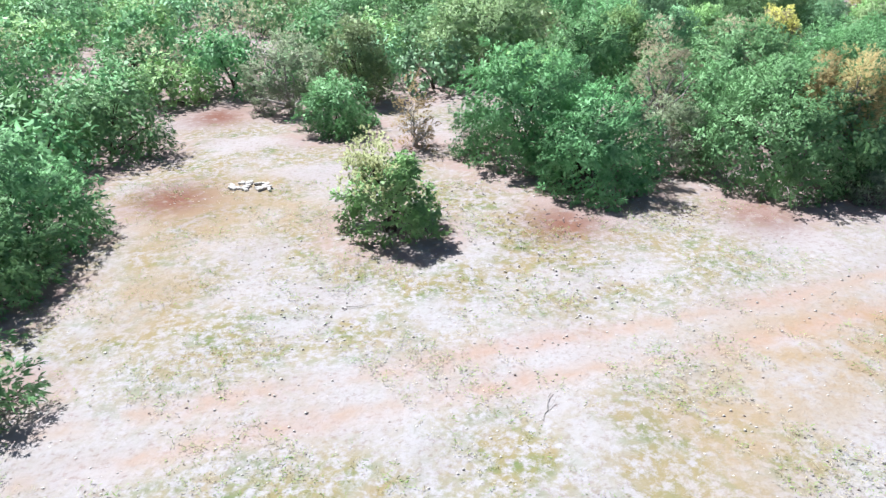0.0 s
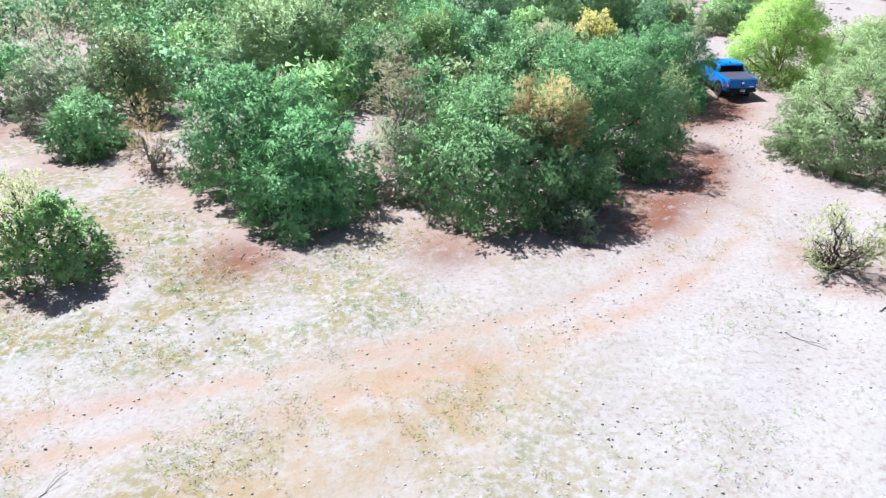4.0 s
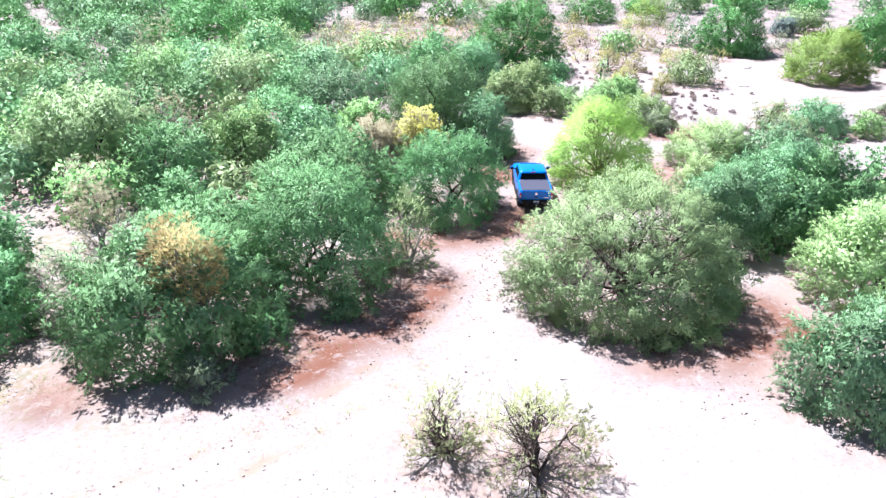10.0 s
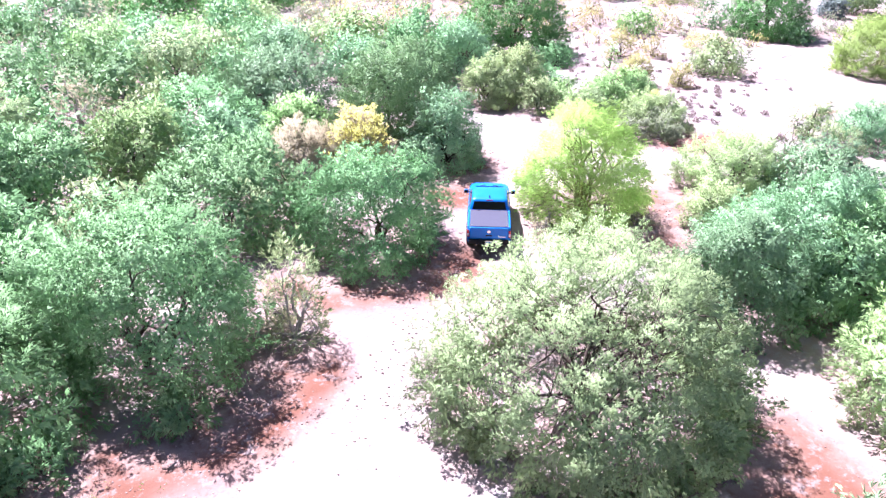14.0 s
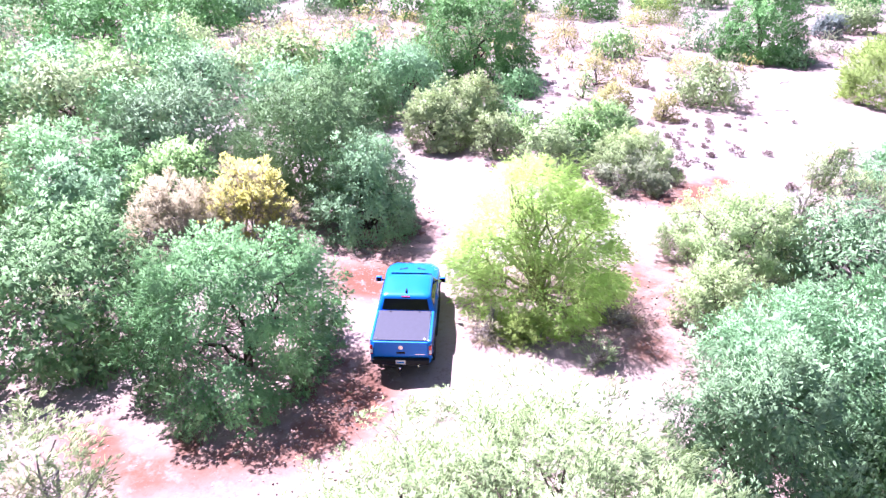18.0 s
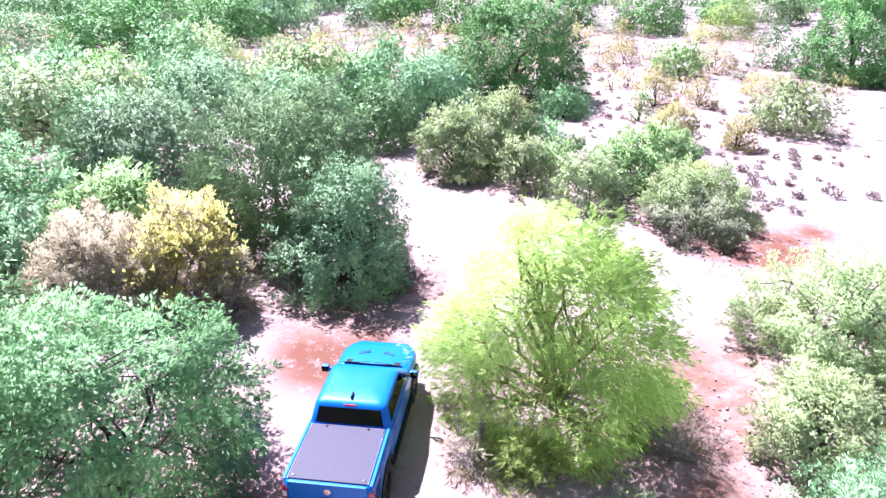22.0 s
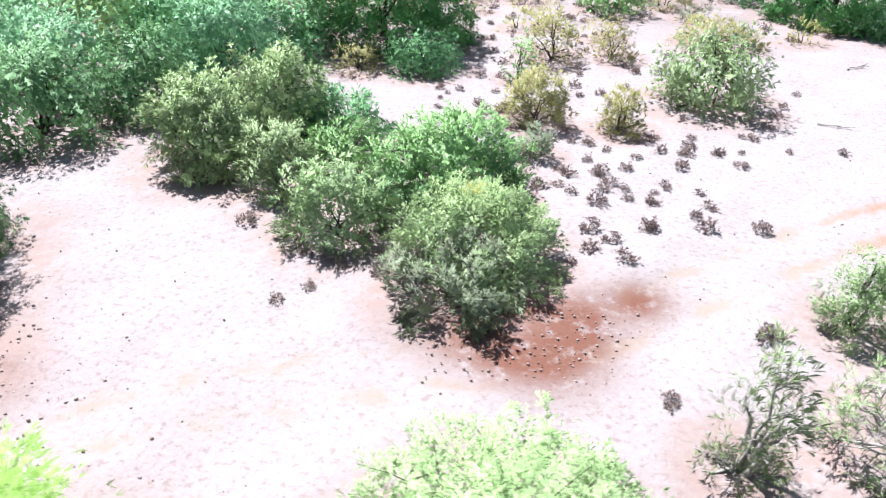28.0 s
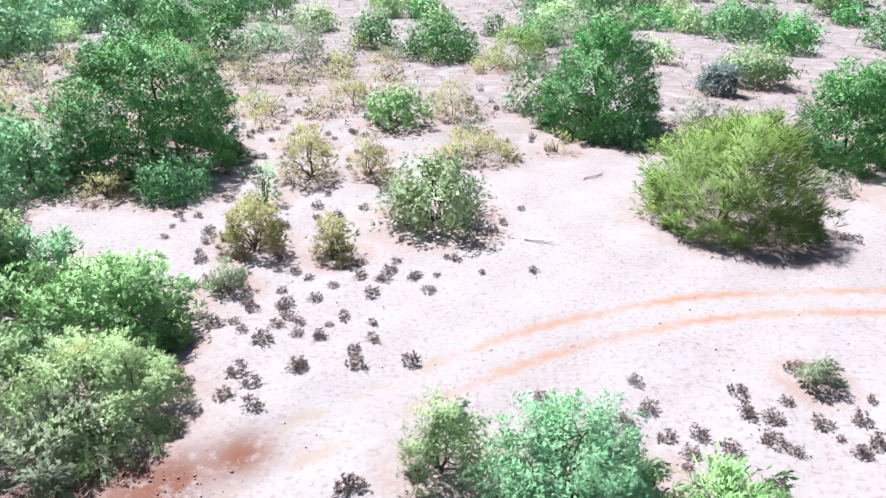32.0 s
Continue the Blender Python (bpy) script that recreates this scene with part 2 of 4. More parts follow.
def unit(v):
    return v / (np.linalg.norm(v, axis=-1, keepdims=True) + 1e-6)


def face_out(v, f, out):
    """Turns triangles to face along out."""
    a, b, c = v[f[:, 0]], v[f[:, 1]], v[f[:, 2]]
    wrong = (np.cross(b - a, c - a) * out).sum(1) < 0
    f[wrong] = f[wrong][:, [0, 2, 1]]
    return f


def join_leaves(pieces):
    v, f = join_parts([(a, b) for a, b, _ in pieces])
    return v, f, np.concatenate([c for _, _, c in pieces])


def tufts(rng, centers, ways, per, blades, spread, length, width, droop, lift=0.0, reach=0.0):
    """Leaf tufts, each a star of narrow blades from one knot, along shoots that end at the centers."""
    shoot = unit(ways * 0.8 + rng.normal(0, 0.35, ways.shape) + np.array([0, 0, lift - droop + 0.15]))
    n = len(centers) * per
    c, w = np.repeat(centers, per, 0), np.repeat(shoot, per, 0)
    s = rng.uniform(-1, 0.35, (n, 1))
    off = rng.normal(0, 1, (n, 3)) * spread * np.array([1, 1, 0.75]) * (1.05 - 0.5 * (s + 1))
    p = c + w * s * reach + off - np.array([0, 0, 1.0]) * droop * 0.35 * reach * (s + 1) ** 2
    p[:, 2] = np.maximum(p[:, 2], 0.06)
    axis = unit(0.9 * w + 0.5 * unit(off) + np.array([0, 0, lift - droop]))
    size = rng.uniform(0.65, 1.3, (n, 1, 1))
    d = unit(axis[:, None] * 0.9 + rng.normal(0, 0.33, (n, blades, 3)))
    side = unit(np.cross(d, rng.normal(0, 0.4, (n, blades, 3)) + np.array([-0.1, 0.1, 1.0]) + 0.4 * w[:, None]))
    ln = length * size * rng.uniform(0.7, 1.25, (n, blades, 1))
    wd = width * size * rng.uniform(0.7, 1.25, (n, blades, 1))
    tip = p[:, None] + d * ln - np.array([0, 0, 0.16]) * ln + side * wd * 0.3
    cut = p[:, None] + d * ln * rng.uniform(0.35, 0.7, ln.shape) - side * wd * 0.7
    v = np.concatenate([p[:, None], np.stack([tip, cut], 2).reshape(n, blades * 2, 3)], 1)
    v[:, :, 2] = np.maximum(v[:, :, 2], 0.02)
    k = blades * 2 + 1
    f = np.arange(n)[:, None, None] * k + np.stack([np.zeros(blades, int), np.arange(blades) * 2 + 1, np.arange(blades) * 2 + 2], 1)[None]
    out = unit(np.repeat(ways, per, 0) * 0.8 + axis * 0.35 + np.array([0, 0, 0.12]))
    v, f = v.reshape(-1, 3), face_out(v.reshape(-1, 3), f.reshape(-1, 3), np.repeat(out, blades, 0))
    nor = unit(np.concatenate([out[:, None], np.repeat(unit(out[:, None] * 0.75 + d * 0.45 + rng.normal(0, 0.13, d.shape)), 2, 1)], 1))
    return v, f, nor.reshape(-1, 3)


def inner_leaves(rng, centers, ways, per, spread, size):
    """The broad dark inside of a crown: leaf sprays lying along its surface, under the outer sprigs."""
    n = len(centers) * per
    w0 = np.repeat(ways, per, 0)
    w = w0 + rng.normal(0, 0.25, (n, 3))
    a = unit(np.cross(w, rng.normal(0, 1, (n, 3))))
    b = unit(np.cross(w, a))
    c = np.repeat(centers, per, 0) + (a * rng.normal(0, 1, (n, 1)) + b * rng.normal(0, 1, (n, 1))) * spread
    s = size * rng.uniform(0.6, 1.15, (n, 1))
    v = np.stack([c + a * s * 0.7, c - a * s * 0.35 + b * s * 0.33, c - a * s * 0.35 - b * s * 0.33], 1).reshape(-1, 3)
    v[:, 2] = np.maximum(v[:, 2], 0.03)
    f = face_out(v, np.arange(3 * n).reshape(-1, 3), w0)
    return v, f, np.repeat(unit(w0 + rng.normal(0, 0.3, (n, 3))), 3, 0)


# ---- plants ----
# leaf, lobes, spread of boughs, leaves a bough, leaf length, leaf width, droop, lift, bough spacing, foot height, stems, stem bark
KINDS = {
    "mesquite": ("mesquite", 10, 0.19, 70, 0.165, 0.058, 0.2, 0.0, 0.72, 0.02, 5, BARK),
    "tree": ("tree", 10, 0.19, 70, 0.165, 0.06, 0.15, 0.0, 0.72, 0.06, 5, BARK),
    "shadetree": ("mesquite", 11, 0.19, 70, 0.165, 0.058, 0.2, 0.0, 0.72, 0.28, 7, BARK),
    "bigtree": ("pale", 14, 0.2, 100, 0.16, 0.045, 0.15, 0.15, 0.6, 0.06, 22, BARK),
    "mint": ("mint", 10, 0.19, 70, 0.165, 0.056, 0.15, 0.0, 0.72, 0.02, 5, BARK),
    "palegreen": ("palest", 9, 0.18, 72, 0.16, 0.052, 0.15, 0.05, 0.7, 0.02, 6, BARK),
    "olive": ("olive", 8, 0.18, 54, 0.17, 0.055, 0.1, 0.1, 0.68, 0.02, 6, BARK),
    "graybush": ("gray", 8, 0.18, 84, 0.16, 0.055, 0.1, 0.1, 0.68, 0.02, 8, DRY),
    "limebush": ("limepale", 7, 0.18, 54, 0.18, 0.066, 0.1, 0.1, 0.68, 0.02, 5, BARK),
    "paloverde": ("lime", 9, 0.36, 290, 0.15, 0.0145, 0.4, 0.3, 0.85, 0.1, 20, GREENBARK),
    "broom": ("broom", 9, 0.24, 90, 0.3, 0.019, 0.0, 0.95, 0.58, 0.01, 9, GREENBARK),
    "yellowbush": ("straw", 7, 0.18, 90, 0.17, 0.045, 0.0, 0.5, 0.58, 0.08, 9, DRY),
    "strawbush": ("straw", 7, 0.18, 90, 0.17, 0.045, 0.0, 0.5, 0.58, 0.04, 12, DRY),
    "goldbush": ("orange", 6, 0.2, 22, 0.17, 0.045, 0.0, 0.4, 0.5, 0.12, 8, DRY),
    "orangebush": ("orange", 6, 0.24, 60, 0.17, 0.04, 0.0, 0.4, 0.6, 0.6, 8, DRY),
    "deadbush": ("straw", 7, 0.2, 42, 0.18, 0.022, 0.0, 0.3, 0.62, 0.08, 14, DRY),
    "twiggy": ("olive", 6, 0.18, 34, 0.17, 0.03, 0.0, 0.4, 0.58, 0.1, 11, DRY),
    "mixedshrub": ("limepale", 8, 0.18, 60, 0.18, 0.06, 0.1, 0.1, 0.68, 0.01, 8, BARK),
    "sparseshrub": ("sparse", 9, 0.18, 50, 0.15, 0.035, 0.0, 0.5, 0.85, 0.22, 15, BARK),
    "creosote": ("creosote", 7, 0.16, 44, 0.16, 0.05, 0.0, 0.35, 0.42, 0.01, 7, BARK),
    "darkshrub": ("gray", 5, 0.12, 40, 0.13, 0.045, 0.0, 0.4, 0.36, 0.01, 4, BARK),
    "bluebush": ("blue", 6, 0.16, 40, 0.22, 0.05, 0.0, 0.5, 0.5, 0.02, 4, DRY),
    "umbrella": ("pale", 9, 0.18, 44, 0.2, 0.075, 0.1, 0.1, 0.6, 0.3, 6, BARK),
}
SAYS = {
    "mesquite": ("mesquite_bush", "dense gray-green mesquite bush growing from sandy ground", "bush"),
    "tree": ("mesquite_tree", "green mesquite tree with dark bare trunk on sand", "tree"),
    "shadetree": ("mesquite_tree", "gray-green mesquite tree with dark forked trunk shading the ground", "tree"),
    "bigtree": ("mesquite_tree", "wide pale-green mesquite tree with many bare dark limbs", "tree"),
    "mint": ("mesquite_bush", "mint-green leafy bush beside the dirt track", "bush"),
    "palegreen": ("desert_bush", "pale green desert bush on sandy ground", "bush"),
    "olive": ("desert_bush", "olive-green twiggy bush on sandy ground", "bush"),
    "graybush": ("saltbush", "gray-green bushy shrub with bare gray twigs", "shrub"),
    "limebush": ("desert_shrub", "fresh light-green low shrub on sand", "shrub"),
    "paloverde": ("palo_verde_tree", "bright lime-green wispy palo verde beside the track", "tree"),
    "broom": ("desert_broom", "yellow-green desert broom with upright wispy twigs", "shrub"),
    "strawbush": ("dry_bush", "half-dry bush of pale straw-coloured twigs", "bush"),
    "yellowbush": ("flowering_bush", "half-dry bush with pale yellow flower heads", "bush"),
    "goldbush": ("dry_bush", "golden-tan half-dry bush with bare twigs", "bush"),
    "orangebush": ("dry_bush", "rusty orange-brown half-dry bush", "bush"),
    "deadbush": ("dead_bush", "leafless gray-brown dead bush with thin twigs", "bush"),
    "twiggy": ("twiggy_shrub", "sparse twiggy shrub with few olive leaves", "shrub"),
    "mixedshrub": ("desert_shrub", "lone shrub, green below and straw-yellow on top", "shrub"),
    "sparseshrub": ("sparse_shrub", "sparse shrub with bare dark limbs and yellow-green tufts", "shrub"),
    "creosote": ("creosote_bush", "small yellow-olive creosote bush on sand", "shrub"),
    "darkshrub": ("small_shrub", "small dark gray-green round shrub", "shrub"),
    "bluebush": ("blue_shrub", "blue-gray round spiky shrub on sand", "shrub"),
    "umbrella": ("mesquite_tree", "pale-green flat-crowned tree with thin trunk", "tree"),
}
COUNT = [0]
STANDS = []


def plant(kind, x, y, r, h, detail=1.0):
    """A bush or tree, r metres to its outer leaves and h high: stems, limbs and a crown of sprigs."""
    COUNT[0] += 1
    rng = np.random.default_rng(1000 + COUNT[0])
    leaf, lobes, spread, per, ln, wd, droop, lift, space, foot, stems, bark = KINDS[kind]
    name, label, category = SAYS[kind]
    root = tagged(new(name), label, category)
    root.matrix_world = pose(x, y, ground_z(x, y), 0, 0, 0 if kind == "mixedshrub" else rng.uniform(0, 360))
    STANDS.append((x, y, r))
    k = detail**-0.4
    per = int(per * detail**0.4 * (1 if detail > 0.8 else 0.78)) + 1
    area = 6.3 * r * (0.4 * r + 0.75 * h)
    n = max(14, int(area / (space * k) ** 2 * 1.15))
    pts, ways = lobed(rng, r * 0.95, h * 0.95, foot * h, lobes, n, 0.0 if foot < 0.05 else -0.25)
    pts = pts * (1 + rng.normal(0, 0.075 if detail > 0.8 else 0.11, (len(pts), 1))) + rng.normal(0, 0.1, pts.shape)
    pts[:, 2] = pts[:, 2].clip(0.06, h * 1.02)
    near_by = detail > 0.8
    blades = 6 if near_by else 5
    fine = 0.72 if detail > 1.5 else 1.0
    outer = tufts(rng, pts, ways, max(3, int(per * (0.25 if detail > 1 else 0.22) / fine)), blades, spread * (1.15 if near_by else 1.5) * k, 1.45 * fine * ln * k**(0.8 if near_by else 0.55), 0.66 * fine * wd * k**(0.85 if near_by else 0.75), droop, lift, space * 0.85 * k)
    deep = pts - ways * rng.uniform(0.5, 1.15, (len(pts), 1)) * min(1.0, r / 3.2)
    inner = inner_leaves(rng, deep, ways, int((15 if near_by else 11) / fine**2), 0.42 * space * k, min(0.25, 0.1 * r) * k * fine * (1 if near_by else 1.15))
    if kind in ("deadbush", "twiggy", "sparseshrub", "paloverde", "yellowbush", "strawbush", "orangebush", "goldbush", "creosote", "broom", "graybush", "bigtree"):
        pieces = [outer]
        if kind in ("bigtree", "paloverde"):
            under = pts[:, 2] < h * 0.5
            pieces.append(inner_leaves(rng, deep[under], ways[under], 16, 0.3, 0.13 if kind == "paloverde" else 0.17))
    else:
        pieces = [outer, inner]
    if kind == "mixedshrub":
        low = pts[:, 2] < h * (0.8 + 0.25 * pts[:, 0] / r)
        pieces = [tufts(rng, pts[low], ways[low], 20, 6, spread, ln, wd, droop, lift, space * 0.7), inner_leaves(rng, deep[low], ways[low], 12, 0.25, 0.22)]
    v, f, nor = join_leaves(pieces)
    child("crown", quads("crown", v, f, LEAF[leaf], normals=nor), root)
    if kind in ("mixedshrub", "yellowbush"):
        top = pts[(pts[:, 2] > h * (0.55 if kind == "mixedshrub" else 0.18)) & (pts[:, 0] < (0.1 if kind == "mixedshrub" else 0.9) * r)] * (1.0, 1.0, 1.06) + np.array([-0.1, -0.1, 0.1])
        if len(top) > 3:
            v, f, nor = tufts(rng, top, np.tile((0, -0.2, 1.0), (len(top), 1)), 20, 6, 0.24, 0.2, 0.045, 0, 0.6, 0.4)
            child("flower_crown", quads("flower_crown", v, f, LEAF["sparse" if kind == "mixedshrub" else "yellow"], normals=nor), root, "wispy yellow-green tips" if kind == "mixedshrub" else "pale yellow flower heads")
    if kind == "palegreen" and 44 < x < 45 and y > 60:
        tuft = np.array([(-0.1, -0.3, h * 0.93), (0.15, -0.1, h * 0.98), (-0.35, -0.1, h * 0.9)])
        tagged(child("flower_head", quads("flower_head", *sprigs(rng, tuft, np.tile((0, 0, 1.0), (3, 1)), 60, 0.16, 0.18, 0.035, 0, 0.5), LEAF["yellow"]), root, "small yellow flower head"), kind="stuff")
    ends = pts[rng.choice(len(pts), min(len(pts), stems if detail > 0.4 else 3), replace=False)]
    twigs = []
    thick = 0.02 + 0.018 * h
    for i, e in enumerate(ends):
        e = e * np.array([0.86, 0.86, 0.9])
        foot_at = np.append(rng.normal(0, 0.06 + 0.03 * r, 2), -0.05)
        line = wander(rng, foot_at, e, 7)
        vv, ff = tube(line, thick * rng.uniform(0.55, 1.0), thick * 0.2, 6)
        limb = child("trunk" if i == 0 else "limb", quads("limb", vv, ff, bark, True), root)
        mine = []
        for j in range(4 if detail > 0.7 else 2 if detail > 0.4 else 1):
            s = line[rng.integers(2, 6)]
            g = pts[np.argmin(np.linalg.norm(pts - (s + (e - s) * 0.4 + rng.normal(0, 0.35 * r, 3)), axis=1))] * 0.95
            sub = wander(rng, s, g, 5, 0.2)
            mine.append(tube(sub, thick * 0.3, 0.006, 4))
            if bark is not BARK or kind in ("sparseshrub", "bigtree", "twiggy"):
                for q in range(4):
                    tip = sub[-1 - q % 3] + rng.normal(0, 0.15, 3) * (0.5 + 0.25 * min(r, 2.5)) + np.array([0, 0, 0.1])
                    mine.append(tube(wander(rng, sub[1 + q % 3], tip, 4, 0.25), 0.010, 0.004, 3))
        if detail > 1.2:
            tagged(child("branchlet", quads("branchlet", *join_parts(mine), bark), limb), kind="stuff")
        else:
            twigs += mine
    if twigs:
        tagged(child("branchwork", quads("branchwork", *join_parts(twigs), bark), root), kind="stuff")
    return root


# ---- ground ----
TRACK = [(-40, 6), (-12, 12), (0, 15.4), (10, 18), (19.5, 21.5), (25.5, 27), (29, 33), (31.6, 40), (33.4, 47), (34.2, 52.5), (36.2, 55.6), (40, 57.6), (44.2, 58.9), (48.5, 61.3), (54, 66.6), (60, 70.8), (66, 72.9), (72, 73.6), (88, 75), (130, 73)]


def along(points, step=1.0):
    out = []
    for (ax, ay), (bx, by) in zip(points, points[1:]):
        n = max(1, int(math.hypot(bx - ax, by - ay) / step))
        out += [(ax + (bx - ax) * i / n, ay + (by - ay) * i / n) for i in range(n)]
    return np.array(out)


def smooth_line(points):
    p = along(points, 0.5)
    for _ in range(40):
        p[1:-1] = (p[:-2] + p[1:-1] * 2 + p[2:]) / 4
    return p


LINE = smooth_line(TRACK)


def off_track(x, y):
    """Distance from the track's middle."""
    x, y = np.atleast_1d(x).astype(float), np.atleast_1d(y).astype(float)
    best = np.full(x.shape, 1e9)
    for i in range(0, len(LINE), 2):
        best = np.minimum(best, (x - LINE[i, 0]) ** 2 + (y - LINE[i, 1]) ** 2)
    return np.sqrt(best)


def relief(x, y):
    z = 0.10 * np.sin(x * 0.21 + 1.3) * np.sin(y * 0.17 + 0.4) + 0.05 * np.sin(x * 0.63 + y * 0.41) + 0.03 * np.sin(x * 1.3 - y * 0.9 + 2)
    z += 0.012 * np.sin(x * 4.1 + 1.7 * np.sin(y * 2.3)) * np.sin(y * 3.7 + 1.4 * np.sin(x * 1.9))
    far = np.clip((y - 150) / 250, 0, 1)
    return z + 9 * far**1.5


def ground_z(x, y):
    d = float(off_track(x, y)[0])
    return float(relief(np.array([x]), np.array([y]))[0]) * min(1, d / 2.5 + 0.15)


def spaced(lo, hi, a, b, fine):
    mid = np.arange(a, b, fine)
    grow = np.cumsum(fine * 1.16 ** np.arange(1, 60))
    return np.concatenate([(a - grow[grow < a - lo])[::-1], mid, b + grow[grow < hi - b]])


def finer(line, a, b, fine):
    return np.concatenate([line[line < a], np.arange(a, b, fine), line[line > b]])


gx = finer(spaced(-1500, 1600, -26, 86, 0.54), 46, 78, 0.27)
gy = finer(finer(spaced(-900, 2200, 6, 100, 0.54), 60, 77, 0.27), 10, 24, 0.36)
GX, GY = np.meshgrid(gx, gy)
flat_x, flat_y = GX.ravel(), GY.ravel()
near = (flat_x > -60) & (flat_x < 140) & (flat_y > -20) & (flat_y < 130)
dist = np.full(flat_x.shape, 99.0)
dist[near] = off_track(flat_x[near], flat_y[near])
gz = relief(flat_x, flat_y) * np.clip(dist / 2.5 + 0.15, 0, 1)
gz -= 0.02 * np.exp(-(((dist - 0.88) / 0.3) ** 2))
gz += 0.01 * np.exp(-(((dist - 1.5) / 0.3) ** 2))
nx, ny = len(gx), len(gy)
ii, jj = np.meshgrid(np.arange(nx - 1), np.arange(ny - 1))
gf = np.stack([jj * nx + ii, jj * nx + ii + 1, (jj + 1) * nx + ii + 1, (jj + 1) * nx + ii], -1).reshape(-1, 4)


def ground_material():
    m, n, l, p = nodes_of("desert_sand")
    rut, meadow = n.new("ShaderNodeAttribute"), n.new("ShaderNodeAttribute")
    rut.attribute_name, meadow.attribute_name = "rut", "meadow"
    sand = ramp(n, l, noise_of(n, l, 0.35, 5, 0.6), [(0.25, (0.272, 0.234, 0.226)), (0.5, (0.312, 0.286, 0.292)), (0.75, (0.345, 0.333, 0.345))])
    speck = ramp(n, l, noise_of(n, l, 5.5, 5, 0.7), [(0.36, (0.18, 0.12, 0.11)), (0.46, (0.312, 0.286, 0.292)), (0.7, (0.36, 0.345, 0.355))])
    c = blend(n, l, 0.45, sand, speck)
    wash = n.new("ShaderNodeAttribute")
    wash.attribute_name = "wash"
    c = blend(n, l, wash.outputs["Color"], c, blend(n, l, 1.0, c, (1.0, 0.76, 0.71), "MULTIPLY"))
    grassy = ramp(n, l, noise_of(n, l, 3.0, 9, 0.75), [(0.43, (0, 0, 0)), (0.55, (1, 1, 1))])
    patch = ramp(n, l, noise_of(n, l, 0.23, 3, 0.6), [(0.4, (0.12, 0.12, 0.12)), (0.54, (1, 1, 1))])
    tint = ramp(n, l, noise_of(n, l, 0.9, 5), [(0.35, (0.12, 0.145, 0.06)), (0.5, (0.205, 0.175, 0.09)), (0.66, (0.235, 0.18, 0.10))])
    both = blend(n, l, 1.0, blend(n, l, 1.0, grassy, patch, "MULTIPLY"), meadow.outputs["Color"], "MULTIPLY")
    c = blend(n, l, both, c, tint)
    tan = n.new("ShaderNodeAttribute")
    tan.attribute_name = "tan"
    dusty = ramp(n, l, noise_of(n, l, 0.7, 6, 0.7), [(0.36, (0, 0, 0)), (0.58, (1, 1, 1))])
    c = blend(n, l, blend(n, l, 1.0, dusty, tan.outputs["Color"], "MULTIPLY"), c, (0.27, 0.2, 0.135))
    worn = ramp(n, l, noise_of(n, l, 0.8, 4), [(0.42, (0, 0, 0)), (0.6, (1, 1, 1))])
    c = blend(n, l, blend(n, l, 1.0, worn, rut.outputs["Color"], "MULTIPLY"), c, (0.30, 0.235, 0.20))
    # one dark red colour for bare earth and for shade painted near the trees
    soil_shade = n.new("ShaderNodeAttribute")
    soil_shade.attribute_name = "soil_shade"
    clod = ramp(n, l, noise_of(n, l, 1.7, 8, 0.75), [(0.3, (0, 0, 0)), (0.48, (1, 1, 1))])
    c = blend(n, l, blend(n, l, 1.0, clod, soil_shade.outputs["Color"], "MULTIPLY"), c, (0.16, 0.072, 0.052))
    rust = n.new("ShaderNodeAttribute")
    rust.attribute_name = "rust"
    c = blend(n, l, blend(n, l, 1.0, clod, rust.outputs["Color"], "MULTIPLY"), c, (0.33, 0.165, 0.11))
    plain_far = n.new("ShaderNodeAttribute")
    plain_far.attribute_name = "gravel"
    gravel = ramp(n, l, noise_of(n, l, 0.5, 8, 0.75), [(0.40, (0, 0, 0)), (0.56, (1, 1, 1))])
    c = blend(n, l, blend(n, l, 1.0, gravel, plain_far.outputs["Color"], "MULTIPLY"), c, (0.225, 0.18, 0.172))
    # tint round the plants: fallen leaves, plus the red of their shade as colour
    litter_shade = n.new("ShaderNodeAttribute")
    litter_shade.attribute_name = "litter_shade"
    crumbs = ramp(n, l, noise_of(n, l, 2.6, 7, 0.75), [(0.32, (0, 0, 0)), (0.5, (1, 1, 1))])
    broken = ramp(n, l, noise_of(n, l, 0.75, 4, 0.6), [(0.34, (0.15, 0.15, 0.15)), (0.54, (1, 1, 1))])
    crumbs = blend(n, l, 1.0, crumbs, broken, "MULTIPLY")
    c = blend(n, l, blend(n, l, 1.0, crumbs, litter_shade.outputs["Color"], "MULTIPLY"), c, (0.285, 0.205, 0.187))
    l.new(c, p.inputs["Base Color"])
    p.inputs["Roughness"].default_value, p.inputs["Specular IOR Level"].default_value = 0.95, 0.1
    b = n.new("ShaderNodeBump")
    b.inputs["Strength"].default_value, b.inputs["Distance"].default_value = 0.7, 0.06
    l.new(noise_of(n, l, 4.0, 8, 0.7), b.inputs["Height"])
    l.new(b.outputs[0], p.inputs["Normal"])
    return m


def shade_attribute(me, name, values):
    a = me.color_attributes.new(name, "FLOAT_COLOR", "POINT")
    rgba = np.ones((len(values), 4), np.float32)
    rgba[:, :3] = values[:, None]
    a.data.foreach_set("color", rgba.ravel())


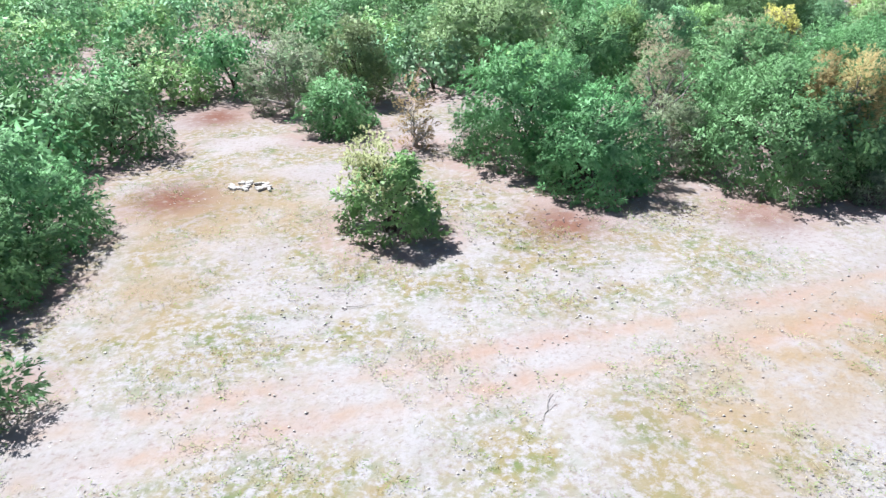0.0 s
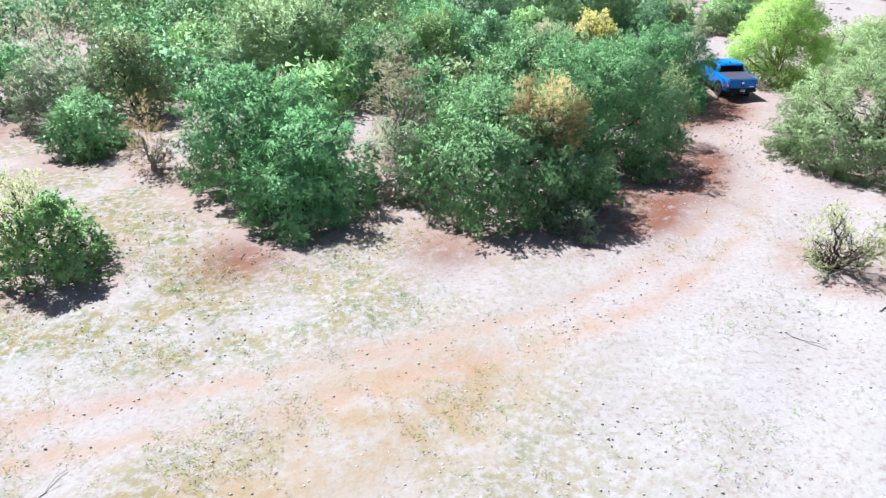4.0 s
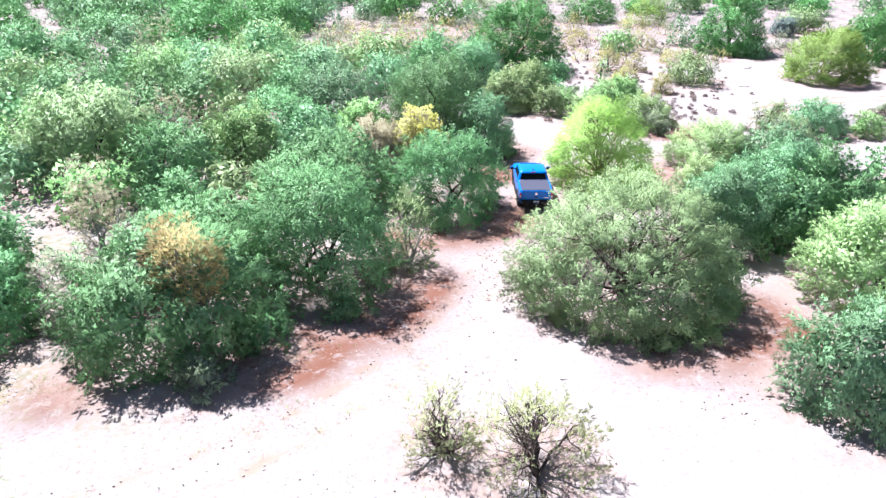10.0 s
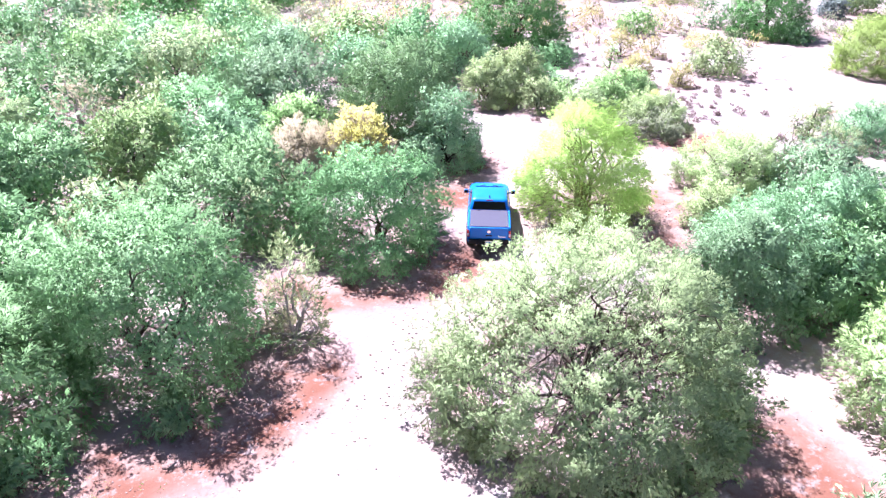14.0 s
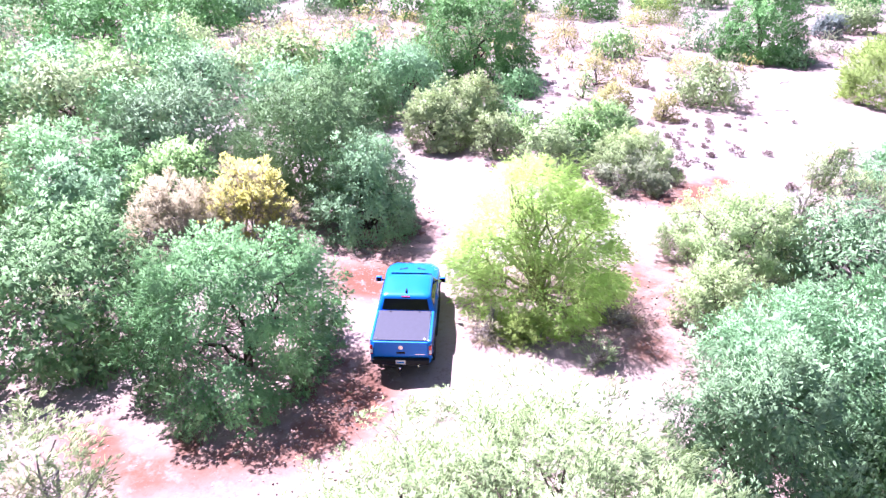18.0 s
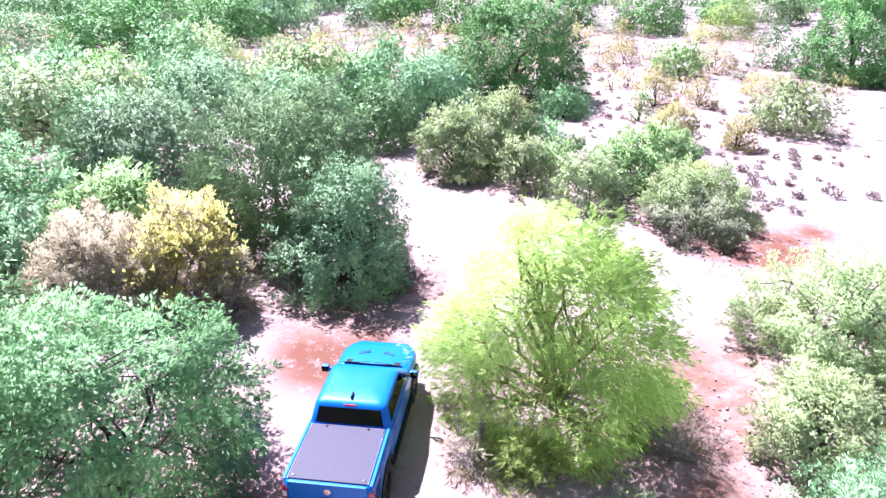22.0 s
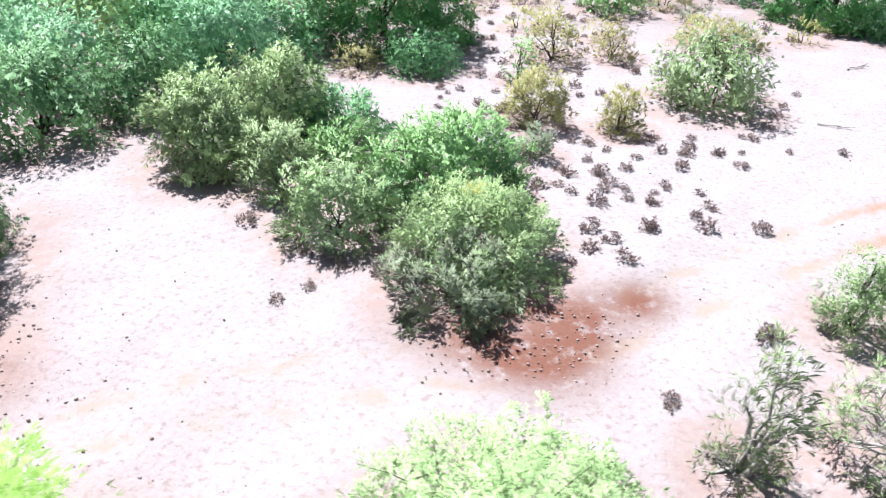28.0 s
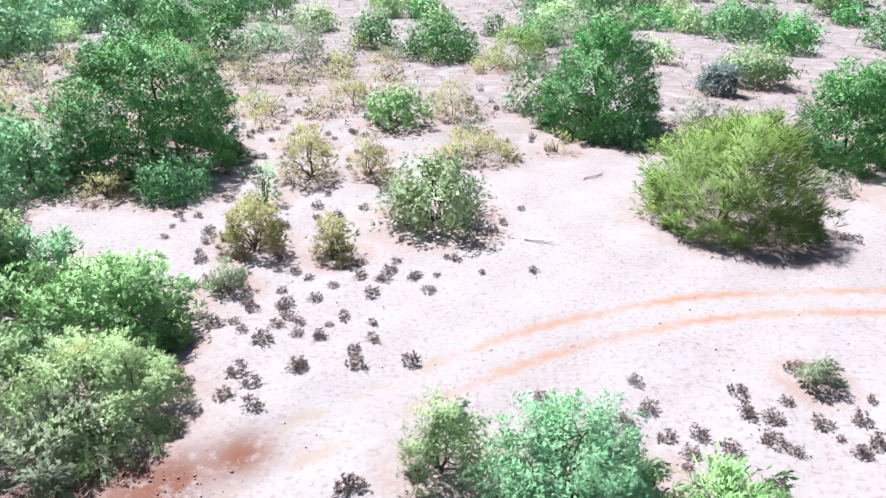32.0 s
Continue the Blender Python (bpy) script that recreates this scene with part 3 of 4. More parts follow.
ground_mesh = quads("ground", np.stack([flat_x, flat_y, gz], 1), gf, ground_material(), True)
rut = np.exp(-(((dist - 0.88) / 0.26) ** 2)) + 0.12 * np.exp(-((dist / 2.2) ** 2))
shade_attribute(ground_mesh, "rut", np.clip(rut, 0, 1))
meadow = 1 / (1 + np.exp(np.clip((flat_x - 20 + 0.2 * flat_y) / 3, -50, 50))) * 1 / (1 + np.exp(np.clip((flat_y - 44) / 3, -50, 50)))
shade_attribute(ground_mesh, "meadow", np.clip(meadow * np.clip(dist / 3, 0.3, 1), 0, 1))
# reddish earth patches; those beside the big trees paint in their shade
soil_shade = np.zeros(flat_x.shape)
for sx, sy, sr in ((24.6, 41.2, 2.0), (26.4, 39.8, 1.8), (31.8, 51.2, 2.2), (42.6, 50.4, 1.6), (46.9, 60.4, 2.2), (46.2, 60.5, 1.7), (30.4, 41.6, 2.0), (41.8, 48.8, 2.0), (42.3, 46.6, 1.8), (28.4, 40.8, 2.2), (33, 56.3, 2.0), (41.6, 50.6, 2.4), (41.0, 47.3, 1.8), (31.8, 42.9, 2.2), (30.7, 53.4, 2.6), (43.6, 52.7, 2.0), (21.9, 28.3, 2.4), (31.5, 44.3, 2.2), (25.5, 34.7, 2.6), (43.1, 33.4, 2.4), (26.2, 33.3, 2.2), (22.1, 29.2, 2.0), (5, 25.6, 2.5), (13.5, 26.2, 2.5), (-14, 41, 3), (-12.4, 28, 2.6), (70, 79, 3), (44.5, 61, 2), (47.4, 61.8, 1.7), (49.4, 62.9, 1.2), (40.5, 30, 3.2), (44, 31, 2.6), (37, 29.5, 2.4), (24.5, 31.3, 3), (20.5, 29, 3), (27.5, 35.5, 2), (31.5, 55, 2), (31, 50.5, 2)):
    soil_shade += np.exp(-((flat_x - sx) ** 2 + (flat_y - sy) ** 2) / (0.75 * sr) ** 2)
rust = np.exp(-(((dist - 0.88) / 0.17) ** 2)) * np.clip((flat_x - 53) / 6, 0, 1) * (0.7 + 0.3 * np.sin(flat_x * 0.9 + 0.6 * np.sin(flat_y * 2.1)))
rust += 0.3 * np.exp(-(((dist - 0.9) / 0.5) ** 2)) * np.clip((flat_x + 14) / 10, 0, 1) * np.clip((34 - flat_y) / 8, 0, 1) * (0.65 + 0.35 * np.sin(flat_x * 0.7 + np.sin(flat_y * 1.3)))
shade_attribute(ground_mesh, "rust", np.clip(rust, 0, 1))
shade_attribute(ground_mesh, "soil_shade", np.clip(soil_shade, 0, 1))
tan = np.zeros(flat_x.shape)
for sx, sy, sr in ((-10.9, 25.2, 2.6), (-9.8, 29, 2.2), (-10.4, 19.5, 2.0), (-6.8, 26.5, 1.6), (10.2, 16, 2.4), (7.2, 12.8, 2.2), (12.6, 16.6, 2.2), (14.8, 18.6, 1.8)):
    tan += np.exp(-((flat_x - sx) ** 2 + (flat_y - sy) ** 2) / sr**2)
shade_attribute(ground_mesh, "tan", np.clip(tan, 0, 1))
shade_attribute(ground_mesh, "wash", 0.25 / (1 + np.exp(np.clip((24 - flat_y) / 4, -50, 50))) + 0.4 * np.exp(-(((flat_x - 20 - 0.3 * flat_y) / 6) ** 2) - ((flat_y - 46) / 9) ** 2))
shade_attribute(ground_mesh, "gravel", np.clip((flat_y + 0.25 * flat_x - 102) / 14, 0, 1) * np.clip((dist - 3) / 8, 0, 1))
ground = tagged(new("ground", ground_mesh), "pale pinkish desert sand with wheel ruts and thin dry grass", "ground", "", "structure")

# ---- plants, each in its place ----
plant("mesquite", -17.7, 23.7, 3.78, 4.81, 1.0)
plant("mesquite", -17.8, 34.3, 3.17, 4.11, 0.7)
plant("mesquite", -12.7, 14.0, 1.36, 2.88, 1.0)
plant("mesquite", -16.3, 20.1, 2.73, 3.65, 1.0)
plant("mesquite", -26.6, 39.8, 3.36, 5.08, 0.7)
plant("deadbush", -20.7, 48.3, 2.40, 3.76, 0.4)
plant("mesquite", -14.9, 47.1, 2.93, 4.48, 0.4)
plant("mesquite", -6.3, 38.1, 2.6, 3.0, 1.0)
plant("graybush", -10.0, 43.2, 2.8, 4.6, 0.9)
plant("olive", -5.6, 44.1, 2.4, 5.2, 0.9)
plant("goldbush", -1.7, 34.9, 1.1, 3.8, 0.9)
plant("mixedshrub", -2.4, 24.9, 2.3, 3.6, 1.0)
plant("mesquite", 4.0, 33.6, 4.0, 5.7, 1.3)
plant("mesquite", 7.0, 30.1, 3.4, 4.5, 1.3)
plant("mesquite", 16.4, 30.8, 4.9, 5.3, 1.3)
plant("orangebush", 18.1, 29.1, 1.1, 5.9, 1.0)
plant("orangebush", 16.7, 29.8, 0.8, 5.6, 1.0)
plant("graybush", 11.0, 32.0, 1.8, 3.2, 1.0)
plant("deadbush", 11.3, 35.2, 1.5, 6.3, 1.0)
plant("shadetree", 21.6, 35.5, 4.1, 6.1, 1.9)
plant("twiggy", 26.1, 37.4, 1.26, 4.40, 1.3)
plant("mesquite", 28.0, 44.9, 3.9, 5.0, 1.9)
plant("bigtree", 36.6, 34.9, 5.4, 5.7, 1.9)
plant("mint", 43.7, 26.4, 2.76, 4.54, 1.3)
plant("mint", 43.1, 40.1, 2.7, 4.7, 1.6)
plant("mint", 50.8, 51.0, 3.4, 3.7, 1.0)
plant("palegreen", 48.2, 34.6, 3.45, 4.70, 1.3)
plant("mint", 47.3, 42.4, 3.72, 5.35, 1.9)
plant("mesquite", 48.5, 40.7, 3.26, 5.62, 1.3)
plant("palegreen", 45.0, 48.8, 2.2, 2.3, 1.9)
plant("mint", 45.5, 44.4, 3.10, 3.37, 1.9)
plant("paloverde", 38.2, 49.8, 3.2, 5.8, 1.3)
plant("mesquite", 26.9, 59.6, 4.5, 6.6, 1.6)
plant("mint", 30.4, 56.2, 3.1, 4.6, 1.9)
plant("yellowbush", 25.3, 53.7, 1.9, 3.8, 1.3)
plant("strawbush", 22.7, 53.0, 2.4, 3.4, 1.3)
plant("deadbush", 27.1, 53.0, 0.96, 2.02, 1.3)
plant("limebush", 20.9, 56.2, 2.5, 3.8, 1.0)
plant("mint", 17.6, 64.3, 4.4, 4.9, 0.9)
plant("palegreen", 33.0, 69.2, 2.6, 3.5, 1.3)
plant("palegreen", 35.0, 71.7, 2.4, 3.9, 1.1)
plant("olive", 36.6, 67.4, 1.6, 2.4, 1.3)
plant("mesquite", 25.4, 80.0, 3.4, 4.4, 0.7)
plant("tree", 34.8, 88.2, 5.7, 7.3, 1.4)
plant("mesquite", 38.8, 81.4, 1.41, 1.95, 0.7)
plant("limebush", 42.6, 68.7, 2.9, 3.1, 1.3)
plant("olive", 39.6, 64.9, 1.9, 2.4, 1.3)
plant("palegreen", 44.5, 63.9, 2.6, 2.6, 1.9)
plant("graybush", 44.1, 62.1, 2.0, 1.6, 1.3)
plant("palegreen", 46.7, 53.2, 3.17, 3.41, 2.4)
plant("mint", 58.3, 61.9, 2.6, 2.9, 1.9)
plant("palegreen", 55.0, 62.9, 1.1, 2.6, 1.6)
plant("twiggy", 51.3, 57.3, 0.79, 3.59, 1.3)
plant("twiggy", 54.6, 58.3, 1.64, 2.41, 1.3)
plant("olive", 60.6, 62.6, 0.8, 0.9, 1.3)
plant("limebush", 62.3, 61.4, 1.6, 1.9, 1.3)
plant("limebush", 45.3, 68.0, 0.4, 1.2, 1.3)
plant("olive", 53.2, 79.9, 2.85, 3.63, 0.7)
plant("creosote", 49.1, 75.8, 0.98, 1.99, 1.0)
plant("creosote", 45.3, 76.1, 1.47, 2.52, 1.0)
plant("darkshrub", 45.6, 72.1, 0.73, 1.18, 1.0)
plant("creosote", 45.4, 85.6, 1.68, 2.96, 0.7)
plant("creosote", 48.8, 86.5, 1.24, 1.98, 0.7)
plant("limebush", 43.9, 81.8, 0.67, 2.20, 0.7)
plant("creosote", 44.6, 102.2, 1.59, 2.01, 0.4)
plant("limebush", 48.9, 96.9, 2.50, 3.01, 0.4)
plant("creosote", 52.7, 100.5, 2.26, 2.53, 0.4)
plant("tree", 63.7, 98.3, 4.6, 7.5, 1.2)
plant("mesquite", 64.9, 95.3, 2.81, 2.11, 0.7)
plant("mint", 58.6, 102.9, 1.92, 3.76, 0.4)
plant("graybush", 70.8, 99.2, 1.87, 2.34, 0.4)
plant("broom", 67.8, 81.2, 3.9, 5.3, 0.9)
plant("tree", 78.5, 92.2, 3.98, 6.00, 1.0)
plant("bluebush", 75.5, 110.4, 2.23, 2.69, 0.4)
plant("umbrella", 80.1, 114.4, 3.51, 3.54, 0.4)
plant("graybush", 34.8, 115.6, 4.98, 5.42, 0.4)
plant("mesquite", 13.7, 134.5, 3.62, 3.94, 0.4)
plant("tree", 41.3, 131.9, 3.28, 4.07, 0.4)
plant("tree", 49.5, 125.5, 4.70, 5.23, 0.4)
plant("broom", 58.2, 120.8, 2.74, 3.50, 0.4)
plant("creosote", 55.2, 118.0, 2.03, 1.97, 0.4)
plant("creosote", 45.5, 114.3, 1.36, 2.68, 0.4)
plant("creosote", 40.8, 114.5, 1.51, 2.04, 0.4)
plant("mesquite", 87.2, 143.3, 5.18, 4.37, 0.4)
plant("umbrella", 109.2, 168.1, 3.18, 3.95, 0.4)
plant("tree", 78.1, 151.9, 4.68, 3.27, 0.4)
plant("mesquite", 102.8, 136.9, 3.05, 4.43, 0.4)
plant("tree", 55.6, 142.3, 1.95, 3.32, 0.4)
plant("tree", 60.9, 136.8, 3.85, 3.64, 0.4)
plant("mesquite", 1.6, 125.7, 3.00, 4.68, 0.4)
plant("palegreen", 2.0, 132.4, 2.64, 2.82, 0.4)
plant("graybush", 75.1, 86.5, 1.51, 0.86, 0.7)
plant("darkshrub", 66.9, 67.7, 0.64, 0.92, 1.0)
plant("creosote", 54.9, 90.4, 2.50, 1.49, 0.7)
plant("creosote", 38.9, 99.0, 0.98, 1.52, 0.4)
plant("creosote", 42.7, 99.3, 1.30, 1.31, 0.4)
plant("mesquite", 38.7, 82.6, 2.24, 2.16, 0.7)
plant("creosote", 35.3, 81.4, 1.37, 1.20, 0.7)
plant("tree", -8.3, 103.9, 6.2, 5.9, 0.5)
plant("tree", 0.3, 111.7, 5.8, 6.0, 0.4)
plant("mesquite", -23.1, 106.9, 6.45, 3.99, 0.4)
plant("palegreen", 2.1, 99.4, 5.2, 4.0, 0.5)
plant("tree", -4.7, 121.6, 7.92, 5.85, 0.4)
plant("tree", 13.7, 139.4, 3.92, 3.25, 0.4)
plant("umbrella", 2.9, 50.3, 4.3, 6.2, 0.9)
plant("mesquite", 12.6, 68.7, 3.0, 4.2, 0.7)
plant("limebush", 13.2, 51.9, 2.9, 4.7, 1.0)
plant("mesquite", 9.8, 47.1, 3.3, 4.9, 1.0)
plant("mint", 17.5, 53.3, 2.8, 4.1, 1.0)
plant("olive", 6.2, 73.0, 4.2, 4.5, 0.7)
plant("deadbush", 4.2, 60.8, 2.27, 3.58, 0.7)
plant("mint", 13.3, 79.4, 4.2, 4.2, 0.7)
plant("mesquite", 9.4, 85.4, 4.2, 3.2, 0.6)
plant("mesquite", 12.5, 40.5, 2.27, 4.05, 1.0)
plant("mesquite", 30.3, 82.7, 3.30, 3.62, 0.7)
plant("mesquite", -24.1, 87.9, 4.4, 5.2, 0.4)
plant("limebush", -4.3, 80.2, 4.4, 4.1, 0.5)
plant("twiggy", 22.1, 44.7, 1.53, 3.15, 1.3)
plant("deadbush", 25.1, 37.4, 0.90, 2.11, 1.3)
plant("mesquite", 14.5, 57.8, 4.19, 4.18, 1.0)
plant("mesquite", 20.3, 46.4, 4.57, 4.59, 1.0)
plant("mesquite", -9.1, 69.9, 5.3, 4.2, 0.5)
plant("mesquite", -39.1, 70.0, 5.54, 3.95, 0.4)
plant("mesquite", -24.6, 79.2, 6.20, 3.88, 0.4)
plant("sparseshrub", 31.5, 22.8, 2.19, 3.32, 1.3)
plant("sparseshrub", 28.3, 23.8, 1.47, 2.51, 1.3)
plant("mint", 32.0, 15.7, 1.12, 2.15, 1.3)
plant("sparseshrub", 34.5, 19.9, 0.45, 1.64, 1.3)
plant("mesquite", 15.0, 37.7, 3.27, 3.71, 1.0)
plant("twiggy", 39.9, 45.6, 0.60, 1.05, 1.3)
plant("deadbush", 36.3, 47.2, 0.90, 0.70, 1.0)
plant("deadbush", 40.9, 48.2, 0.80, 0.70, 1.0)
plant("mesquite", 20.2, 29.8, 1.2, 1.5, 1.3)
plant("mesquite", 23.4, 32.6, 1.3, 1.3, 1.3)
plant("graybush", 18.6, 27.0, 1.2, 1.3, 1.3)
plant("paloverde", 37.6, 47.1, 0.9, 1.0, 1.3)
plant("mesquite", 41.6, 66.3, 1.2, 1.4, 1.0)
plant("limebush", 38.4, 69.6, 1.5, 1.8, 1.0)
plant("graybush", 43.4, 66.6, 0.9, 1.0, 1.0)
plant("mesquite", 37.4, 72.0, 2.0, 2.5, 1.0)
plant("mesquite", 24.6, 70.2, 3.4, 4.2, 0.8)
plant("mint", 20.6, 76.4, 3.6, 4.0, 0.7)
plant("mesquite", 27.6, 73.6, 2.6, 3.8, 0.8)
plant("mint", 29.9, 77.2, 3.1, 4.9, 0.9)

# ---- woods that fill in between ----
def clear_of(x, y, r, gap=0.64):
    return all((x - a) ** 2 + (y - b) ** 2 > (gap * (r + c)) ** 2 for a, b, c in STANDS) and off_track(x, y)[0] > 4 + r


models = {}
WOODS = ("mesquite", "mesquite", "mesquite", "mint", "mint", "limebush", "olive", "mesquite", "deadbush")


def fill(x0, x1, y0, y1, tries, size, kinds, seed, inside=None):
    """Copies of a few model plants, set where there is room."""
    pick = random.Random(seed)
    for _ in range(tries):
        x, y, r = pick.uniform(x0, x1), pick.uniform(y0, y1), pick.uniform(*size)
        kind, turn, grow = pick.choice(kinds), pick.uniform(0, 360), pick.uniform(0.85, 1.15)
        if (inside and not inside(x, y)) or not clear_of(x, y, r):
            continue
        key = (kind, round(r), y < 100)
        m = pose(x, y, ground_z(x, y), 0, 0, turn)
        if key in models:
            ob = copy_thing(models[key], m)
            ob.scale = (grow, grow, grow * pick.uniform(0.9, 1.15))
            STANDS.append((x, y, r))
        else:
            models[key] = plant(kind, x, y, max(0.8, round(r)), max(1.0, round(r)) * pick.uniform(1.0, 1.3), 0.29 if y < 100 else 0.18)


fill(-52, 30, 44, 96, 900, (2.2, 4.0), WOODS, 3, lambda x, y: not (-16 < x < -2 and y < 46) and y < 96 - max(0, x) * 0.35 and not (x > 16 and y < 84))
fill(-60, -18, 14, 50, 200, (2.6, 4.6), WOODS[:5], 4)
fill(46, 75, 28, 51, 260, (2.2, 4.2), WOODS[:6], 5, lambda x, y: x - 46 > (y - 46) * 0.8)
fill(-90, 20, 96, 175, 240, (3.0, 5.5), ("mesquite", "tree", "tree", "mint", "mesquite"), 6, lambda x, y: x < 5 or y > 125)
fill(20, 170, 122, 215, 90, (2.4, 4.6), ("mesquite", "tree", "palegreen", "graybush", "mesquite"), 7)
fill(78, 150, 60, 118, 70, (2.2, 4.6), ("mesquite", "tree", "palegreen", "broom"), 8)
fill(8, 62, 88, 130, 80, (0.8, 1.6), ("creosote", "creosote", "graybush"), 9)
fill(8, 36, 92, 122, 150, (0.7, 1.5), ("creosote", "creosote", "creosote", "graybush"), 10)


# dry leaf litter and reddish soil about the plants, their reddish shade painted in
litter_shade = np.zeros(flat_x.shape)
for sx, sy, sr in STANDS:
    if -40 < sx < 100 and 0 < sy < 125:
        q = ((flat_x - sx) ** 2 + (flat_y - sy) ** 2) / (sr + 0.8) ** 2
        litter_shade = np.maximum(litter_shade, np.clip(1.7 - 1.15 * q, 0, 1))
litter_shade *= np.clip(dist / 2.5, 0.0, 1)
shade_attribute(ground_mesh, "litter_shade", litter_shade)

# ---- small shrubs on the open sand ----
small = []
for seed in range(5):
    rng = np.random.default_rng(seed + 70)
    pts, ways = lobed(rng, 0.3, 0.36, 0.0, 3, 24)
    v, f, _ = tufts(rng, pts, ways, 3, 6, 0.05, 0.13, 0.03, 0.0, 0.5, 0.2)
    stalks = join_parts([tube(wander(rng, (0, 0, -0.03), p * 0.95, 4, 0.2), 0.008, 0.003, 3) for p in pts[:9]])
    stalks = (stalks[0], np.concatenate([stalks[1][:, :3], stalks[1][:, [0, 2, 3]]]))
    me = quads("bursage", *join_parts([(v, f), stalks]), LEAF["dark"])
    me.materials.append(BARK)
    me.polygons.foreach_set("material_index", np.r_[np.zeros(len(f), np.int32), np.ones(len(stalks[1]), np.int32)])
    x, y = 46 + seed * 1.9, 66.2 + seed * 0.4
    ob = tagged(new("bursage", me), "small dark gray-brown dry shrub on sand", "shrub", "small shrubs on the sand")
    ob.matrix_world = pose(x, y, ground_z(x, y))
    small.append(ob)


def bursage(x, y, size):
    pick = random.Random(int(x * 91 + y * 17))
    ob = copy_thing(pick.choice(small), pose(x, y, ground_z(x, y), 0, 0, pick.uniform(0, 360)))
    size *= 0.85
    ob.scale = (size, size * pick.uniform(0.8, 1.2), size * pick.uniform(0.6, 0.95))


bursage(48.5, 73.5, 0.75)
bursage(49.7, 72.9, 0.83)
bursage(51.4, 72.3, 1.14)
bursage(53.7, 72.7, 1.02)
bursage(54.2, 75.8, 0.75)
bursage(55.6, 77.2, 0.94)
bursage(56.7, 79.9, 0.96)
bursage(52.0, 75.1, 0.79)
bursage(50.6, 70.5, 1.10)
bursage(51.8, 70.1, 0.76)
bursage(50.0, 69.1, 0.92)
bursage(52.0, 69.0, 0.98)
bursage(51.5, 68.2, 0.94)
bursage(49.9, 67.0, 1.02)
bursage(48.6, 66.0, 1.11)
bursage(49.0, 64.8, 1.23)
bursage(47.7, 72.2, 0.86)
bursage(48.1, 70.9, 1.06)
bursage(47.0, 70.6, 1.08)
bursage(48.3, 69.5, 0.86)
bursage(49.1, 69.8, 0.70)
bursage(48.1, 68.5, 1.24)
bursage(47.2, 69.0, 0.86)
bursage(44.1, 72.1, 0.87)
bursage(43.3, 74.6, 1.19)
bursage(42.9, 76.4, 1.02)
bursage(42.4, 77.9, 0.96)
bursage(46.6, 75.2, 1.13)
bursage(45.9, 78.9, 0.72)
bursage(46.9, 81.3, 1.09)
bursage(49.4, 81.3, 0.91)
bursage(47.4, 64.5, 0.75)
bursage(47.9, 65.3, 1.06)
bursage(52.5, 61.8, 1.21)
bursage(54.4, 62.7, 0.81)
bursage(57.9, 66.2, 1.05)
bursage(61.0, 67.3, 0.86)
bursage(61.2, 66.0, 1.11)
bursage(64.2, 66.2, 1.10)
bursage(65.6, 66.7, 0.82)
bursage(64.9, 65.9, 1.16)
bursage(66.3, 65.7, 1.06)
bursage(67.5, 65.9, 1.08)
bursage(62.5, 64.9, 1.15)
bursage(62.0, 64.1, 0.94)
bursage(63.2, 64.3, 1.12)
bursage(64.6, 64.9, 1.18)
bursage(68.3, 66.9, 0.76)
bursage(64.3, 67.2, 1.17)
bursage(66.9, 64.5, 0.92)
bursage(65.1, 64.5, 0.96)
bursage(64.1, 63.1, 0.78)
bursage(62.7, 62.7, 1.08)
bursage(39.6, 90.4, 0.86)
bursage(38.9, 94.3, 1.18)
bursage(40.9, 92.5, 0.85)
bursage(42.0, 93.9, 1.01)
bursage(44.4, 94.2, 0.92)
bursage(46.0, 95.0, 1.04)
bursage(49.3, 93.9, 0.81)
bursage(58.6, 94.1, 0.80)
bursage(59.7, 92.3, 1.11)
bursage(55.7, 105.2, 1.11)
bursage(54.7, 109.3, 1.01)
bursage(38.3, 105.6, 1.21)
bursage(46.6, 65.6, 0.81)
bursage(47.1, 63.6, 1.17)
bursage(40.6, 76.8, 0.79)
bursage(49.0, 75.7, 1.23)
bursage(50.7, 73.7, 1.04)
bursage(53.0, 73.9, 1.03)
bursage(51.8, 74.3, 1.23)
bursage(36.4, 65.1, 1.35)
bursage(39.1, 63.5, 1.35)
bursage(39.9, 61.7, 0.84)
bursage(40.7, 64.5, 1.06)
bursage(39.2, 61.0, 0.86)
bursage(52.8, 61.9, 0.94)
bursage(49.9, 59.0, 0.95)

pick = random.Random(12)
for _ in range(320):
    x, y = 40 + 34 * pick.random() ** 1.4, 62 + 44 * pick.random() ** 1.3
    if off_track(x, y)[0] > 3 and not (58 < x < 68 and 72 < y < 90) and clear_of(x, y, 0.1, 0.9):
        bursage(round(x, 1), round(y, 1), pick.uniform(0.5, 1.25))
for _ in range(40):
    x, y = pick.uniform(57, 80), pick.uniform(54, 68)
    if off_track(x, y)[0] > 3 and clear_of(x, y, 0.1, 0.9):
        bursage(round(x, 1), round(y, 1), pick.uniform(0.6, 1.2))

far_rng = np.random.default_rng(31)
pieces = []
for _ in range(5000):
    x, y = far_rng.uniform(-120, 230), 94 + 180 * far_rng.uniform(0, 1) ** 1.3
    if x < 5 and y < 120 or y + 0.25 * x < 106:
        continue
    k = far_rng.uniform(0.25, 0.8)
    pts = far_rng.normal(0, 0.33, (12, 3)) * (k, k, 0.6 * k) + (x, y, relief(np.array([x]), np.array([y]))[0] + 0.3 * k)
    pieces.append(sprigs(far_rng, pts, np.tile((0, 0, 1.0), (12, 1)), 1, 0.1 * k, 0.42 * k, 0.22 * k, 0, 0.3))
